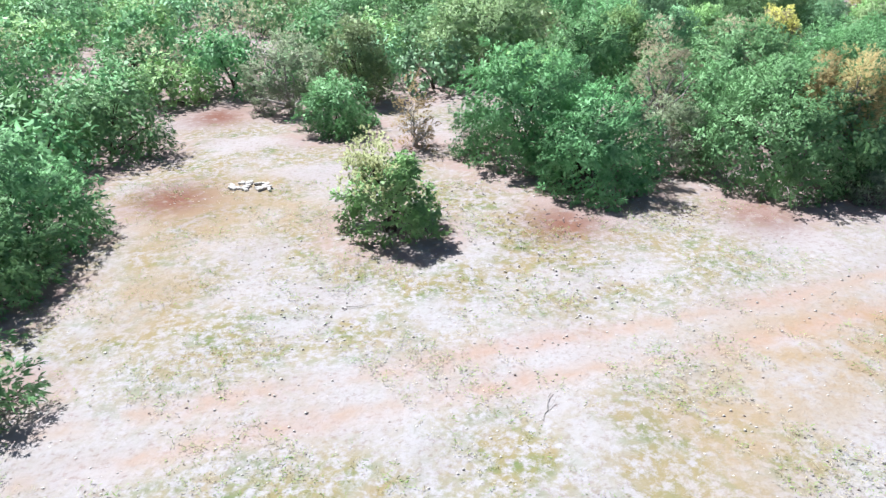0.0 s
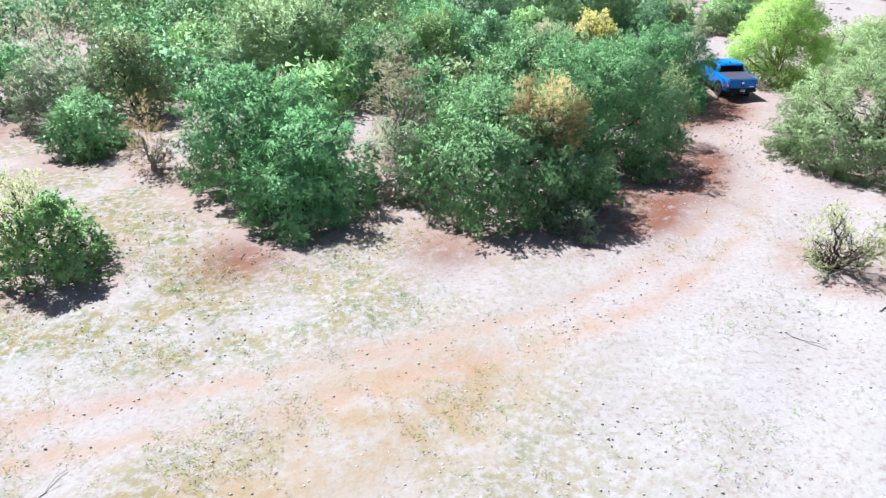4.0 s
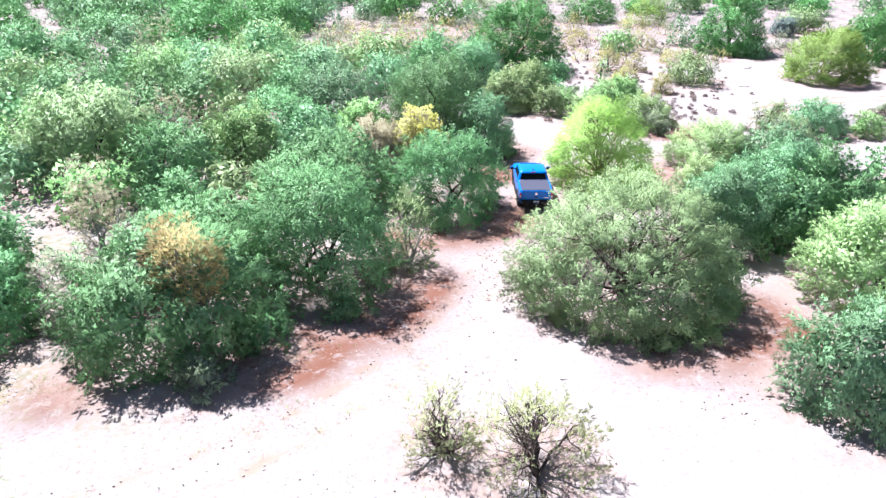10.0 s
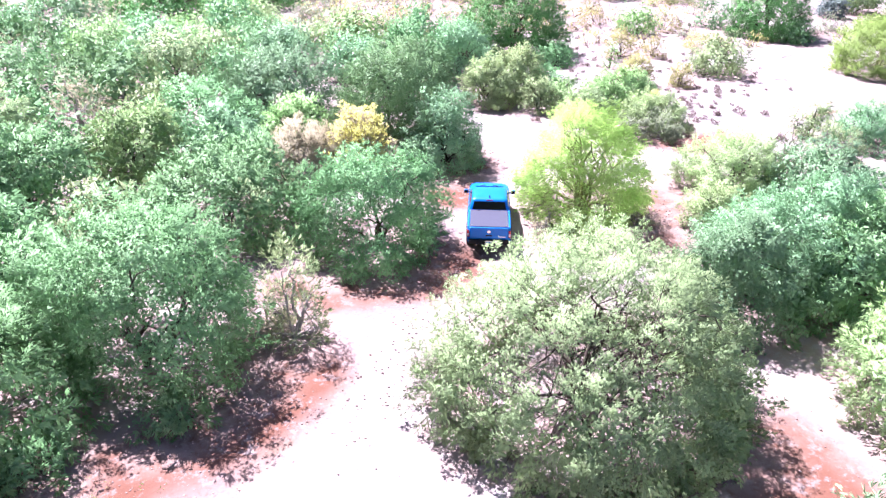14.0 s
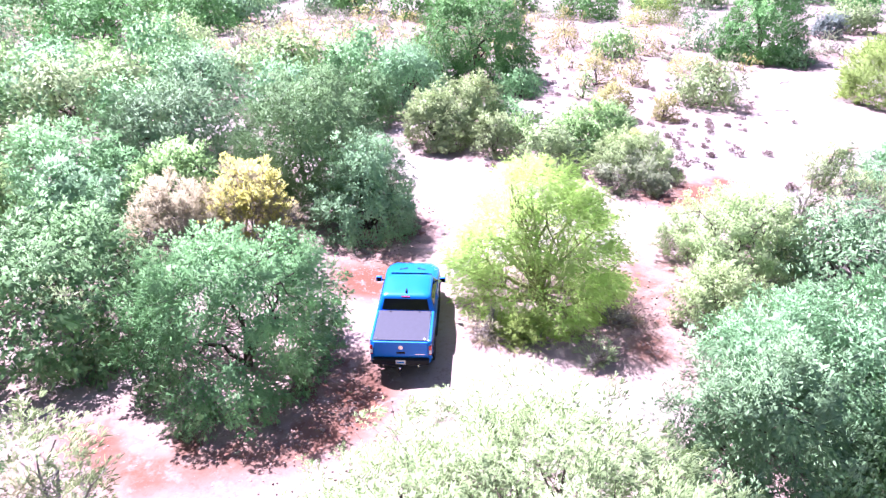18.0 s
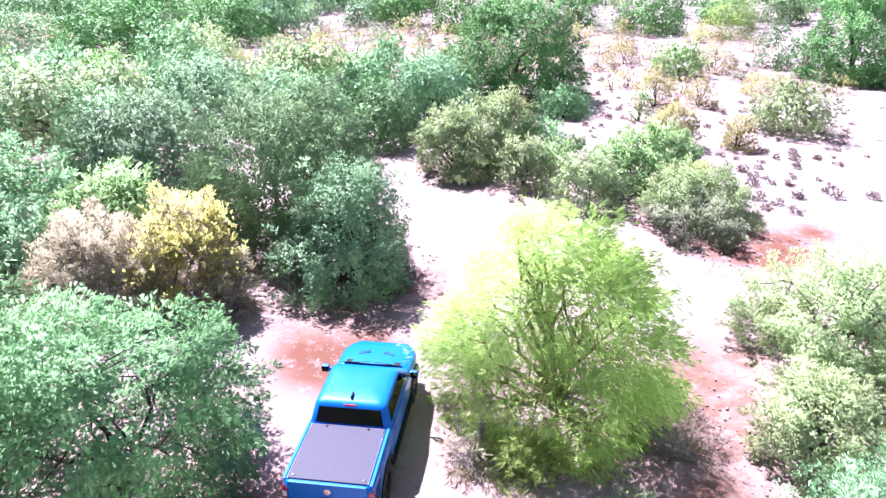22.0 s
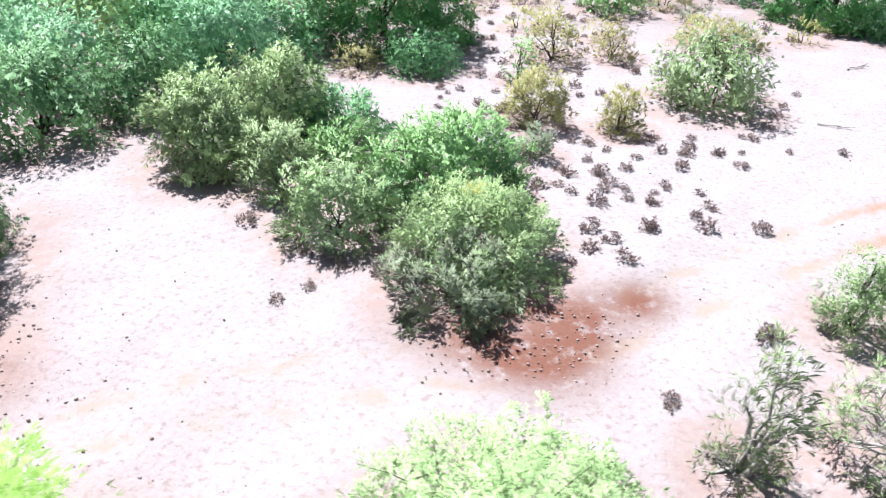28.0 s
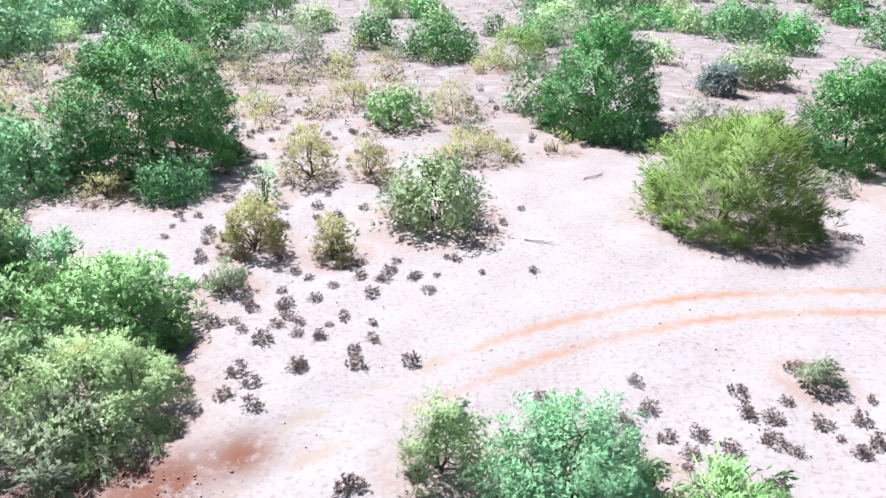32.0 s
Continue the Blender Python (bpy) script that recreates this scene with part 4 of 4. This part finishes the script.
tagged(new("far_scrub", quads("far_scrub", *join_parts(pieces), LEAF["dark"])), "distant low scrub dotted over the plain", "scrub", "", "stuff")


# ---- stones, grass and sticks ----
STONE = plain("pale_stone", (0.45, 0.41, 0.39), 0.9, vary=0.35, scale=6, bump=0.5)
DARKSTONE = plain("dark_stone", (0.23, 0.18, 0.165), 0.9, vary=0.4, scale=6, bump=0.5)
REDSTONE = plain("reddish_stone", (0.3, 0.22, 0.205), 0.9, vary=0.35, scale=5, bump=0.5)


def rocks(name, places, material, seed, label):
    """Loose stones, each a squashed uneven block of its own."""
    rng = np.random.default_rng(seed)
    box = np.array([(-1, -1, -1), (1, -1, -1), (1, 1, -1), (-1, 1, -1), (-1, -1, 1), (1, -1, 1), (1, 1, 1), (-1, 1, 1)], float)
    sides = np.array([(0, 3, 2, 1), (4, 5, 6, 7), (0, 1, 5, 4), (1, 2, 6, 5), (2, 3, 7, 6), (3, 0, 4, 7)])
    vs = []
    for x, y, k in places:
        b = box * (0.5, 0.5, 0.34) + rng.normal(0, 0.13, (8, 3))
        b[4:, :2] *= rng.uniform(0.45, 0.8)
        a = rng.uniform(0, 6.28)
        c, d = math.cos(a), math.sin(a)
        b[:, :2] = b[:, :2] @ np.array([[c, d], [-d, c]]) * (1, rng.uniform(0.6, 1))
        vs.append(b * k + (x, y, ground_z_fast(x, y) + 0.1 * k))
    n = len(vs)
    f = (sides[None] + 8 * np.arange(n)[:, None, None]).reshape(-1, 4)
    tagged(new(name, quads(name, np.concatenate(vs), f, material)), label, "stones", "", "stuff")


def ground_z_fast(x, y):
    return float(relief(np.array([x]), np.array([y]))[0]) * 0.6


rr = np.random.default_rng(44)
rocks("pebbles", [(rr.uniform(-14, 30), rr.uniform(8, 30), rr.uniform(0.025, 0.11) ** 1.15) for _ in range(2600)], STONE, 1, "pale pebbles strewn over the sandy meadow")
rocks("dark_pebbles", [(rr.uniform(-14, 75), rr.uniform(8, 95), 0.014 + 0.05 * rr.uniform() ** 2) for _ in range(6000)], DARKSTONE, 2, "small dark stones strewn over the sand")
bank = [(30 + rr.normal(0, 1.6), 52 + rr.normal(0, 1.8), rr.uniform(0.02, 0.075)) for _ in range(700)]
bank += [(23 + rr.normal(0, 2.6), 31.5 + rr.normal(0, 1.6), rr.uniform(0.025, 0.08)) for _ in range(400)]
bank += [(30.8 + rr.normal(0, 1.0), 43.5 + rr.normal(0, 1.8), rr.uniform(0.02, 0.075)) for _ in range(350)]
bank += [(27 + rr.normal(0, 2.4), 35 + rr.normal(0, 2.0), rr.uniform(0.025, 0.08)) for _ in range(350)]
bank += [(10 + rr.normal(0, 5), 26 + rr.normal(0, 0.9), rr.uniform(0.025, 0.07)) for _ in range(500)]
bank += [(33 + rr.normal(0, 2.2), 56 + rr.normal(0, 1.6), rr.uniform(0.03, 0.09)) for _ in range(300)]
for sx, sy, sp, many in ((24.8, 41, 1.8, 350), (29.5, 41.2, 1.6, 350), (42, 48.5, 1.5, 260), (46.5, 60.8, 1.5, 220), (41, 30, 2.4, 300)):
    bank += [(sx + rr.normal(0, sp), sy + rr.normal(0, sp), rr.uniform(0.02, 0.08)) for _ in range(many)]
rocks("cobbles", bank, REDSTONE, 3, "reddish cobbles on the bank under the bushes")

gr = np.random.default_rng(8)
tufts = []
for _ in range(30000):
    x, y = gr.uniform(-16, 30), gr.uniform(7, 30)
    f = math.sin(x * 0.9 + 2 * math.sin(y * 0.5)) + math.sin(y * 1.3 + 1.5 * math.sin(x * 0.4)) + 0.8 * math.sin(x * 2.7 + y * 2.1)
    if f + gr.normal(0, 0.5) > 0.55 and (x < 14 or gr.random() < 0.35):
        tufts.append((x, y, ground_z_fast(x, y)))
tufts = np.array(tufts)
for name, some, leaf, label in (("grass", tufts[::2], "broom", "thin short green grass in patches on sand"), ("dry_grass", tufts[1::2], "straw", "thin dry straw-coloured grass in patches on sand")):
    v, f = sprigs(gr, some + (0, 0, 0.02), np.tile((0, 0, 0.3), (len(some), 1)), 5, 0.07, 0.11, 0.022, 0.0, 0.1)
    tagged(new(name, quads(name, v, f, LEAF[leaf])), label, "grass", "", "stuff")

slab = random.Random(5)
for i in range(26):
    x, y = -9.2 + slab.uniform(-1.0, 1.0), 29.3 + slab.uniform(-0.4, 0.5)
    bm = bmesh.new()
    bmesh.ops.create_cube(bm, size=1)
    for v in bm.verts:
        v.co = Vector((v.co.x * 0.34, v.co.y * 0.16, v.co.z * 0.12)) + Vector((slab.uniform(-0.04, 0.04), slab.uniform(-0.03, 0.03), slab.uniform(-0.02, 0.02)))
    bmesh.ops.bevel(bm, geom=bm.edges[:], offset=0.015, segments=1, affect="EDGES")
    me = bpy.data.meshes.new("flat_stone")
    bm.to_mesh(me)
    bm.free()
    me.materials.append(STONE)
    ob = tagged(new("flat_stone", me), "pale broken stone slab lying on sandy grass", "stone", "heap of broken slabs")
    ob.matrix_world = pose(x, y, ground_z(x, y) + 0.05, slab.uniform(-12, 12), slab.uniform(-12, 12), slab.uniform(0, 180))


def stick(x, y, length, turn, thick=0.02, forks=1):
    rng = np.random.default_rng(int(x * 31 + y * 7))
    z = ground_z(x, y)
    dx, dy = math.cos(radians(turn)), math.sin(radians(turn))
    a, b = np.array([-dx, -dy, 0]) * length / 2, np.array([dx, dy, 0.1]) * length / 2
    line = np.linspace(a, b, 6) + rng.normal(0, 0.03 * length, (6, 3)) * (1, 1, 0.3)
    line[:, 2] = np.abs(line[:, 2]) + thick
    got = [tube(line, thick, thick * 0.4, 5)]
    for k in range(forks):
        tip = line[2 + k % 3] + np.array([dx, dy, 0.2]) * length * 0.3 + rng.normal(0, 0.12 * length, 3) * (1, 1, 0.2)
        tip[2] = abs(tip[2])
        got.append(tube(wander(rng, line[2 + k % 3], tip, 4), thick * 0.6, thick * 0.3, 4))
    ob = tagged(new("dead_branch", quads("dead_branch", *join_parts(got), DRY)), "dry gray dead branch lying on the sand", "branch")
    ob.matrix_world = pose(x, y, z)


stick(2.6, 14.0, 1.1, 70)
stick(-3.0, 19.2, 0.9, 5, 0.015)
stick(24.9, 19.2, 1.2, -40, 0.02, 2)
stick(28.9, 21.0, 1.6, 20, 0.03, 3)
stick(58.3, 77.7, 1.2, -15, 0.035, 3)
stick(62.0, 87.2, 1.6, 35, 0.04, 4)
stick(33.0, 27.8, 0.3, 0, 0.03, 0)
stick(24.6, 54.4, 2.4, 60, 0.04, 5)
stick(25.3, 54.0, 2.0, 80, 0.03, 5)
stick(20.5, 46.0, 2.2, 50, 0.04, 5)

# ---- pickup truck ----
BLUE = plain("blue_paint", (0.0, 0.16, 0.62), 0.38, 0.08, 0.3, vary=0.04, scale=2, spec=0.25)
VINYL = plain("black_vinyl", (0.055, 0.055, 0.088), 0.6, vary=0.06, scale=6, bump=0.04, spec=0.25)
BLACK = plain("black_plastic", (0.016, 0.016, 0.018), 0.7, vary=0.2, scale=12, spec=0.2)
RUBBER = plain("tyre_rubber", (0.022, 0.021, 0.021), 0.85, vary=0.3, scale=20, bump=0.3)
RIM = plain("black_rim", (0.025, 0.025, 0.028), 0.35, 0.6, vary=0.1)
TINT = plain("tinted_glass", (0.006, 0.0065, 0.008), 0.08, 0.0, 0.0, vary=0.05, spec=0.12)
CHROME = plain("chrome", (0.75, 0.75, 0.76), 0.15, 1.0, vary=0.03)
RED = plain("red_lens", (0.55, 0.01, 0.015), 0.15, 0.0, 0.6, vary=0.1)
CLEAR = plain("clear_lens", (0.75, 0.72, 0.7), 0.12, 0.0, 0.6, vary=0.05)


def part(name, bm, material, parent, label=""):
    bmesh.ops.recalc_face_normals(bm, faces=bm.faces)
    me = bpy.data.meshes.new(name)
    bm.to_mesh(me)
    bm.free()
    me.materials.append(material)
    return child(name, me, parent, label)


def block(size, at, bevel=0.02, turn=(0, 0, 0), seg=2):
    bm = bmesh.new()
    bmesh.ops.create_cube(bm, size=1)
    bmesh.ops.scale(bm, vec=size, verts=bm.verts)
    if bevel:
        bmesh.ops.bevel(bm, geom=bm.edges[:], offset=min(bevel, min(size) * 0.45), segments=seg, affect="EDGES", profile=0.6)
    bmesh.ops.transform(bm, matrix=pose(*at, *turn), verts=bm.verts)
    return bm


def plate(corners, thick, out):
    """A flat panel of given corners, thick metres deep along out."""
    bm = bmesh.new()
    a = [bm.verts.new(Vector(c)) for c in corners]
    b = [bm.verts.new(Vector(c) + Vector(out) * thick) for c in corners]
    bm.faces.new(a[::-1])
    bm.faces.new(b)
    for i in range(len(a)):
        j = (i + 1) % len(a)
        bm.faces.new((a[i], a[j], b[j], b[i]))
    return bm


def turned(profile, sides=40):
    """A body of revolution about the y axis from (radius, y) pairs."""
    bm = bmesh.new()
    rings = []
    for k in range(sides):
        a = 2 * math.pi * k / sides
        rings.append([bm.verts.new((r * math.cos(a), y, r * math.sin(a))) for r, y in profile])
    for k in range(sides):
        p, q = rings[k], rings[(k + 1) % sides]
        for i in range(len(profile) - 1):
            bm.faces.new((p[i], p[i + 1], q[i + 1], q[i]))
    bmesh.ops.remove_doubles(bm, verts=bm.verts, dist=0.0005)
    return bm


FRONT, REAR, AXLE, SILL = 2.78, -3.02, 1.835, 0.56


def lower_edge(x):
    z = SILL + (0.08 if x < -2.6 or x > 2.5 else 0)
    for c in (-AXLE, AXLE):
        d = abs(x - c)
        if d < 0.56:
            z = max(z, 0.46 + math.sqrt(0.56**2 - d * d))
    return z


def half_width(x):
    w = 1.01
    if x > 2.1:
        w -= 0.26 * ((x - 2.1) / 0.68) ** 2.2
    if x < -2.9:
        w -= 0.03
    for c in (-AXLE, AXLE):
        w += 0.025 * max(0, 1 - (abs(x - c) / 0.75) ** 2)
    return w


def top_edge(x):
    if x < -1.18:
        return 1.44
    if x < 1.3:
        return 1.40
    return 1.40 - 0.20 * ((x - 1.3) / 1.48) ** 1.7


def truck_body():
    bm = bmesh.new()
    rings = []
    n = 118
    for k in range(n + 1):
        x = REAR + (FRONT - REAR) * k / n
        w, zb, zt = half_width(x), lower_edge(x), top_edge(x)
        crown = 0.0 if x < 1.3 else 0.07 * math.sin(min(1, (FRONT - x) / 0.5) * math.pi / 2)
        half = [(w - 0.05, zb), (w, zb + 0.05), (w + 0.012, zb + (zt - zb) * 0.45), (w, zt - 0.16), (w - 0.02, zt - 0.05), (w - 0.07, zt), (w * 0.72, zt + crown * 0.7), (w * 0.35, zt + crown), (0, zt + crown)]
        pts = half + [(-y, z) for y, z in half[-2::-1]]
        rings.append([bm.verts.new((x, y, z)) for y, z in pts])
    for p, q in zip(rings, rings[1:]):
        for i in range(len(p) - 1):
            bm.faces.new((p[i], p[i + 1], q[i + 1], q[i]))
    bm.faces.new(rings[0])
    bm.faces.new(rings[-1][::-1])
    for f in bm.faces:
        f.smooth = True
    return bm


def ring(x0, x1, w, z, bow, n=6, rad=0.16):
    """A rounded rectangle in plan from x0 to x1, bowed at its front."""
    pts = []
    for cx, cy, a0 in ((x1 - rad, w - rad, 0), (x0 + rad, w - rad, 90), (x0 + rad, -w + rad, 180), (x1 - rad, -w + rad, 270)):
        for k in range(n + 1):
            a = radians(a0 + 90 * k / n)
            px, py = cx + rad * math.cos(a), cy + rad * math.sin(a)
            if px > x1 - rad - 0.001:
                px += bow * (1 - (py / w) ** 2)
            pts.append((px, py, z))
    return pts


def cab():
    bm = bmesh.new()
    levels = [ring(-1.16, 1.32, 0.985, 1.37, 0.12), ring(-1.12, 1.18, 0.965, 1.48, 0.12), ring(-0.99, 0.66, 0.86, 1.86, 0.10), ring(-0.93, 0.52, 0.81, 1.925, 0.09), ring(-0.80, 0.36, 0.70, 1.955, 0.07), ring(-0.5, 0.1, 0.4, 1.975, 0.05)]
    rings = [[bm.verts.new(p) for p in lv] for lv in levels]
    for p, q in zip(rings, rings[1:]):
        for i in range(len(p)):
            j = (i + 1) % len(p)
            bm.faces.new((p[i], p[j], q[j], q[i]))
    bm.faces.new(rings[-1])
    for f in bm.faces:
        f.smooth = True
    return bm


def star(at, size, out):
    c = []
    for k in range(10):
        a, r = math.pi / 2 + k * math.pi / 5, size if k % 2 == 0 else size * 0.42
        c.append((at[0] + r * math.cos(a), at[1], at[2] + r * math.sin(a)))
    return plate(c, 0.004, out)


truck = tagged(new("pickup_truck"), "bright blue crew-cab pickup truck with black bed cover and off-road tyres", "pickup truck")
body = part("body", truck_body(), BLUE, truck)
cabin = part("cab", cab(), BLUE, truck)
part("underbody", block((5.2, 1.5, 0.34), (-0.1, 0, 0.62), 0.05), BLACK, truck, "black chassis and underbody")
part("windshield", plate([(1.33, -0.80, 1.44), (1.33, 0.80, 1.44), (0.765, 0.68, 1.865), (0.765, -0.68, 1.865)], 0.012, (0.6, 0, 0.8)), TINT, cabin)
part("rear_window", plate([(-1.135, 0.82, 1.47), (-1.135, -0.82, 1.47), (-1.0, -0.74, 1.83), (-1.0, 0.74, 1.83)], 0.012, (-0.95, 0, 0.3)), TINT, cabin)
for s in (1, -1):
    out = (0, s * 0.96, 0.27)
    side = lambda x, z: (x, s * (0.972 - (z - 1.44) * 0.275), z)
    rear_pane = [side(-0.92, 1.47), side(-0.06, 1.47), side(-0.06, 1.82), side(-0.80, 1.82)]
    front_pane = [side(0.03, 1.47), side(0.98, 1.47), side(0.55, 1.80), side(0.03, 1.82)]
    part("rear_door_window", plate(rear_pane if s > 0 else rear_pane[::-1], 0.012, out), TINT, cabin)
    part("front_door_window", plate(front_pane if s > 0 else front_pane[::-1], 0.012, out), TINT, cabin)
    part("window_pillar", plate([side(-0.06, 1.46), side(0.03, 1.46), side(0.03, 1.83), side(-0.06, 1.83)], 0.01, out), BLACK, cabin)
    for name, x0, x1 in (("rear_door", -0.98, -0.03), ("front_door", 0.0, 1.18)):
        door = part(name, block((x1 - x0 - 0.02, 0.03, 0.66), ((x0 + x1) / 2, s * 1.012, 1.02), 0.012), BLUE, truck)
        part("handle", block((0.2, 0.03, 0.035), (x0 + 0.17, s * 1.04, 1.22), 0.012), BLUE, door)
    part("side_step", block((2.5, 0.14, 0.08), (0.05, s * 1.03, 0.5), 0.03), BLACK, truck)
    part("mirror_arm", block((0.06, 0.16, 0.05), (0.98, s * 1.04, 1.44), 0.015), BLACK, truck)
    mirror = part("mirror", block((0.12, 0.22, 0.2), (0.96, s * 1.19, 1.5), 0.04), BLUE, truck)
    part("mirror_glass", block((0.01, 0.18, 0.16), (0.897, s * 1.19, 1.5), 0.004), TINT, mirror)
    light = part("tail_light", block((0.1, 0.1, 0.36), (-2.99, s * 0.955, 1.13), 0.03), RED, truck, "red tail light")
    part("reversing_lens", block((0.03, 0.085, 0.13), (-3.04, s * 0.955, 1.08), 0.01), CLEAR, light)
    part("headlight", block((0.22, 0.26, 0.15), (2.57, s * 0.80, 1.04), 0.05), CLEAR, truck)
    part("bed_rail", block((1.82, 0.07, 0.04), (-2.09, s * 0.955, 1.455), 0.015), BLUE, truck)
    part("cover_rail", block((1.78, 0.035, 0.03), (-2.09, s * 0.885, 1.467), 0.01), CHROME, truck)
    part("badge", block((0.34, 0.006, 0.03), (0.78, s * 1.03, 0.9), 0.0), CHROME, truck)
    part("hood_badge", block((0.26, 0.006, 0.05), (1.62, s * 1.018, 1.2), 0.0), CHROME, truck)
    part("exhaust_tip", block((0.16, 0.07, 0.07), (-3.02, s * 0.55, 0.55), 0.03, (0, 0, s * -20)), CHROME, truck)
    for c in (-AXLE, AXLE):
        bm = bmesh.new()
        prev = None
        for k in range(21):
            a = math.pi * k / 20
            r = 0.565
            here = [bm.verts.new((c + q * math.cos(a), s * yy, 0.46 + q * math.sin(a))) for q, yy in ((r, 1.0), (r + 0.07, 1.03), (r + 0.06, 1.055), (r - 0.01, 1.06), (r - 0.02, 1.0))]
            if prev:
                for i in range(5):
                    bm.faces.new((prev[i], prev[(i + 1) % 5], here[(i + 1) % 5], here[i]))
            prev = here
        part("wheel_arch", bm, BLACK, truck)
        part("wheel_well", block((1.05, 0.3, 0.5), (c, s * 0.72, 0.75), 0.05), BLACK, truck)
    for k in range(4):
        part("decal_stripe", block((0.5 - 0.06 * (k % 2), 0.004, 0.055), (-2.72 + 0.02 * k, s * 1.024, 0.86 + 0.11 * k), 0.0), BLACK, truck, "torn black stripe decal")
    for k in range(9):
        part("decal_star", star((-2.42 + 0.13 * (k % 5) - 0.06 * (k // 5), s * 1.026, 1.30 - 0.12 * (k // 5) - 0.015 * (k % 3)), 0.05, (0, s, 0)), BLACK, truck)
cover = part("bed_cover", block((1.76, 1.74, 0.035), (-2.09, 0, 1.462), 0.012), VINYL, truck, "dark gray soft bed cover")
for k in (-1, 1):
    part("clip", block((0.05, 0.05, 0.03), (-1.28, k * 0.5, 1.487), 0.01), BLACK, cover)
    part("clip", block((0.05, 0.05, 0.03), (-2.88, k * 0.78, 1.487), 0.01), CHROME, cover)
gate = part("tailgate", block((0.07, 1.74, 0.56), (-3.03, 0, 1.17), 0.025), BLUE, truck)
part("emblem", turned([(0.0, 0.006), (0.075, 0.004), (0.08, 0.0), (0.0, 0.0)], 20), CHROME, gate, "round chrome emblem").matrix_local = pose(-3.068, 0, 1.25, 0, 0, 90)
part("model_badge", block((0.006, 0.3, 0.03), (-3.068, -0.62, 1.0), 0.0), CHROME, gate)
part("gate_handle", block((0.02, 0.28, 0.07), (-3.068, 0, 1.05), 0.01), BLACK, gate)
bumper = part("rear_bumper", block((0.2, 1.86, 0.2), (-3.08, 0, 0.74), 0.05), BLACK, truck)
part("licence_plate", block((0.01, 0.32, 0.16), (-3.19, 0.0, 0.76), 0.004), CLEAR, bumper)
part("plate_bar", block((0.004, 0.24, 0.05), (-3.197, 0.0, 0.76), 0.0), BLUE, bumper)
hitch = part("hitch", block((0.34, 0.08, 0.08), (-3.26, 0, 0.58), 0.015), BLACK, truck)
part("hitch_ball", turned([(0.0, -0.04), (0.03, -0.03), (0.035, 0.0), (0.03, 0.03), (0.0, 0.04)], 16), CHROME, hitch).matrix_local = pose(-3.38, 0, 0.66)
part("bike_arm", block((0.06, 0.7, 0.05), (-3.3, 0.25, 0.72), 0.015, (10, 0, 0)), BLACK, hitch)
part("front_bumper", block((0.24, 1.7, 0.26), (2.76, 0, 0.72), 0.07), CHROME, truck)
part("grille", block((0.06, 1.2, 0.32), (2.77, 0, 1.0), 0.04), BLACK, truck)
part("brake_light", block((0.03, 0.3, 0.045), (-0.985, 0, 1.90), 0.012), RED, truck, "red high brake light")
part("roof_antenna", block((0.2, 0.05, 0.08), (-0.72, 0, 1.99), 0.022), BLACK, truck)
part("cowl", block((0.14, 1.5, 0.03), (1.42, 0, 1.44), 0.012), BLACK, truck)
for k in (-1, 1):
    part("wiper", block((0.03, 0.62, 0.02), (1.36, k * 0.36, 1.465), 0.006, (0, -35, k * 6)), BLACK, truck)
    for i in range(5):
        part("hood_vent", block((0.03, 0.34 - 0.05 * i, 0.02), (1.85 + 0.085 * i, k * 0.34, 1.435 - 0.018 * i), 0.006, (0, 0, k * 18)), BLACK, truck)
for c in (-AXLE, AXLE):
    for s in (1, -1):
        wheel = part("wheel", turned([(0.0, 0.1), (0.1, 0.1), (0.12, 0.0), (0.0, 0.0)], 16), RIM, truck)
        tyre_bm = turned([(0.25, -0.13), (0.30, -0.15), (0.41, -0.15), (0.445, -0.12), (0.455, 0.0), (0.445, 0.12), (0.41, 0.15), (0.30, 0.15), (0.25, 0.13), (0.25, -0.13)], 48)
        for k in range(30):
            for yy in (-0.08, 0.08):
                a = 2 * math.pi * (k + (0.5 if yy > 0 else 0)) / 30
                lug = block((0.03, 0.12, 0.055), (0, 0, 0), 0)
                me = bpy.data.meshes.new("lug")
                lug.transform(Matrix.Translation((0.455 * math.cos(a), yy, 0.455 * math.sin(a))) @ Matrix.Rotation(-a, 4, "Y"))
                lug.to_mesh(me)
                lug.free()
                tyre_bm.from_mesh(me)
        part("tyre", tyre_bm, RUBBER, wheel)
        rim_bm = turned([(0.255, -0.12), (0.262, 0.0), (0.255, 0.12), (0.225, 0.12), (0.215, 0.05), (0.12, 0.04), (0.0, 0.05)], 36)
        for k in range(6):
            spoke = block((0.2, 0.05, 0.055), (0, 0, 0), 0)
            spoke.transform(Matrix.Rotation(-k * math.pi / 3, 4, "Y") @ Matrix.Translation((0.14, 0.09, 0)))
            me = bpy.data.meshes.new("spoke")
            spoke.to_mesh(me)
            spoke.free()
            rim_bm.from_mesh(me)
        part("rim", rim_bm, RIM, wheel, "black six-spoke rim")
        wheel.matrix_local = pose(c, s * 0.9, 0.455, 0, 0, 0 if s > 0 else 180)
truck.matrix_world = pose(33.3, 47.5, 0.0, 0, 0, 91.0)
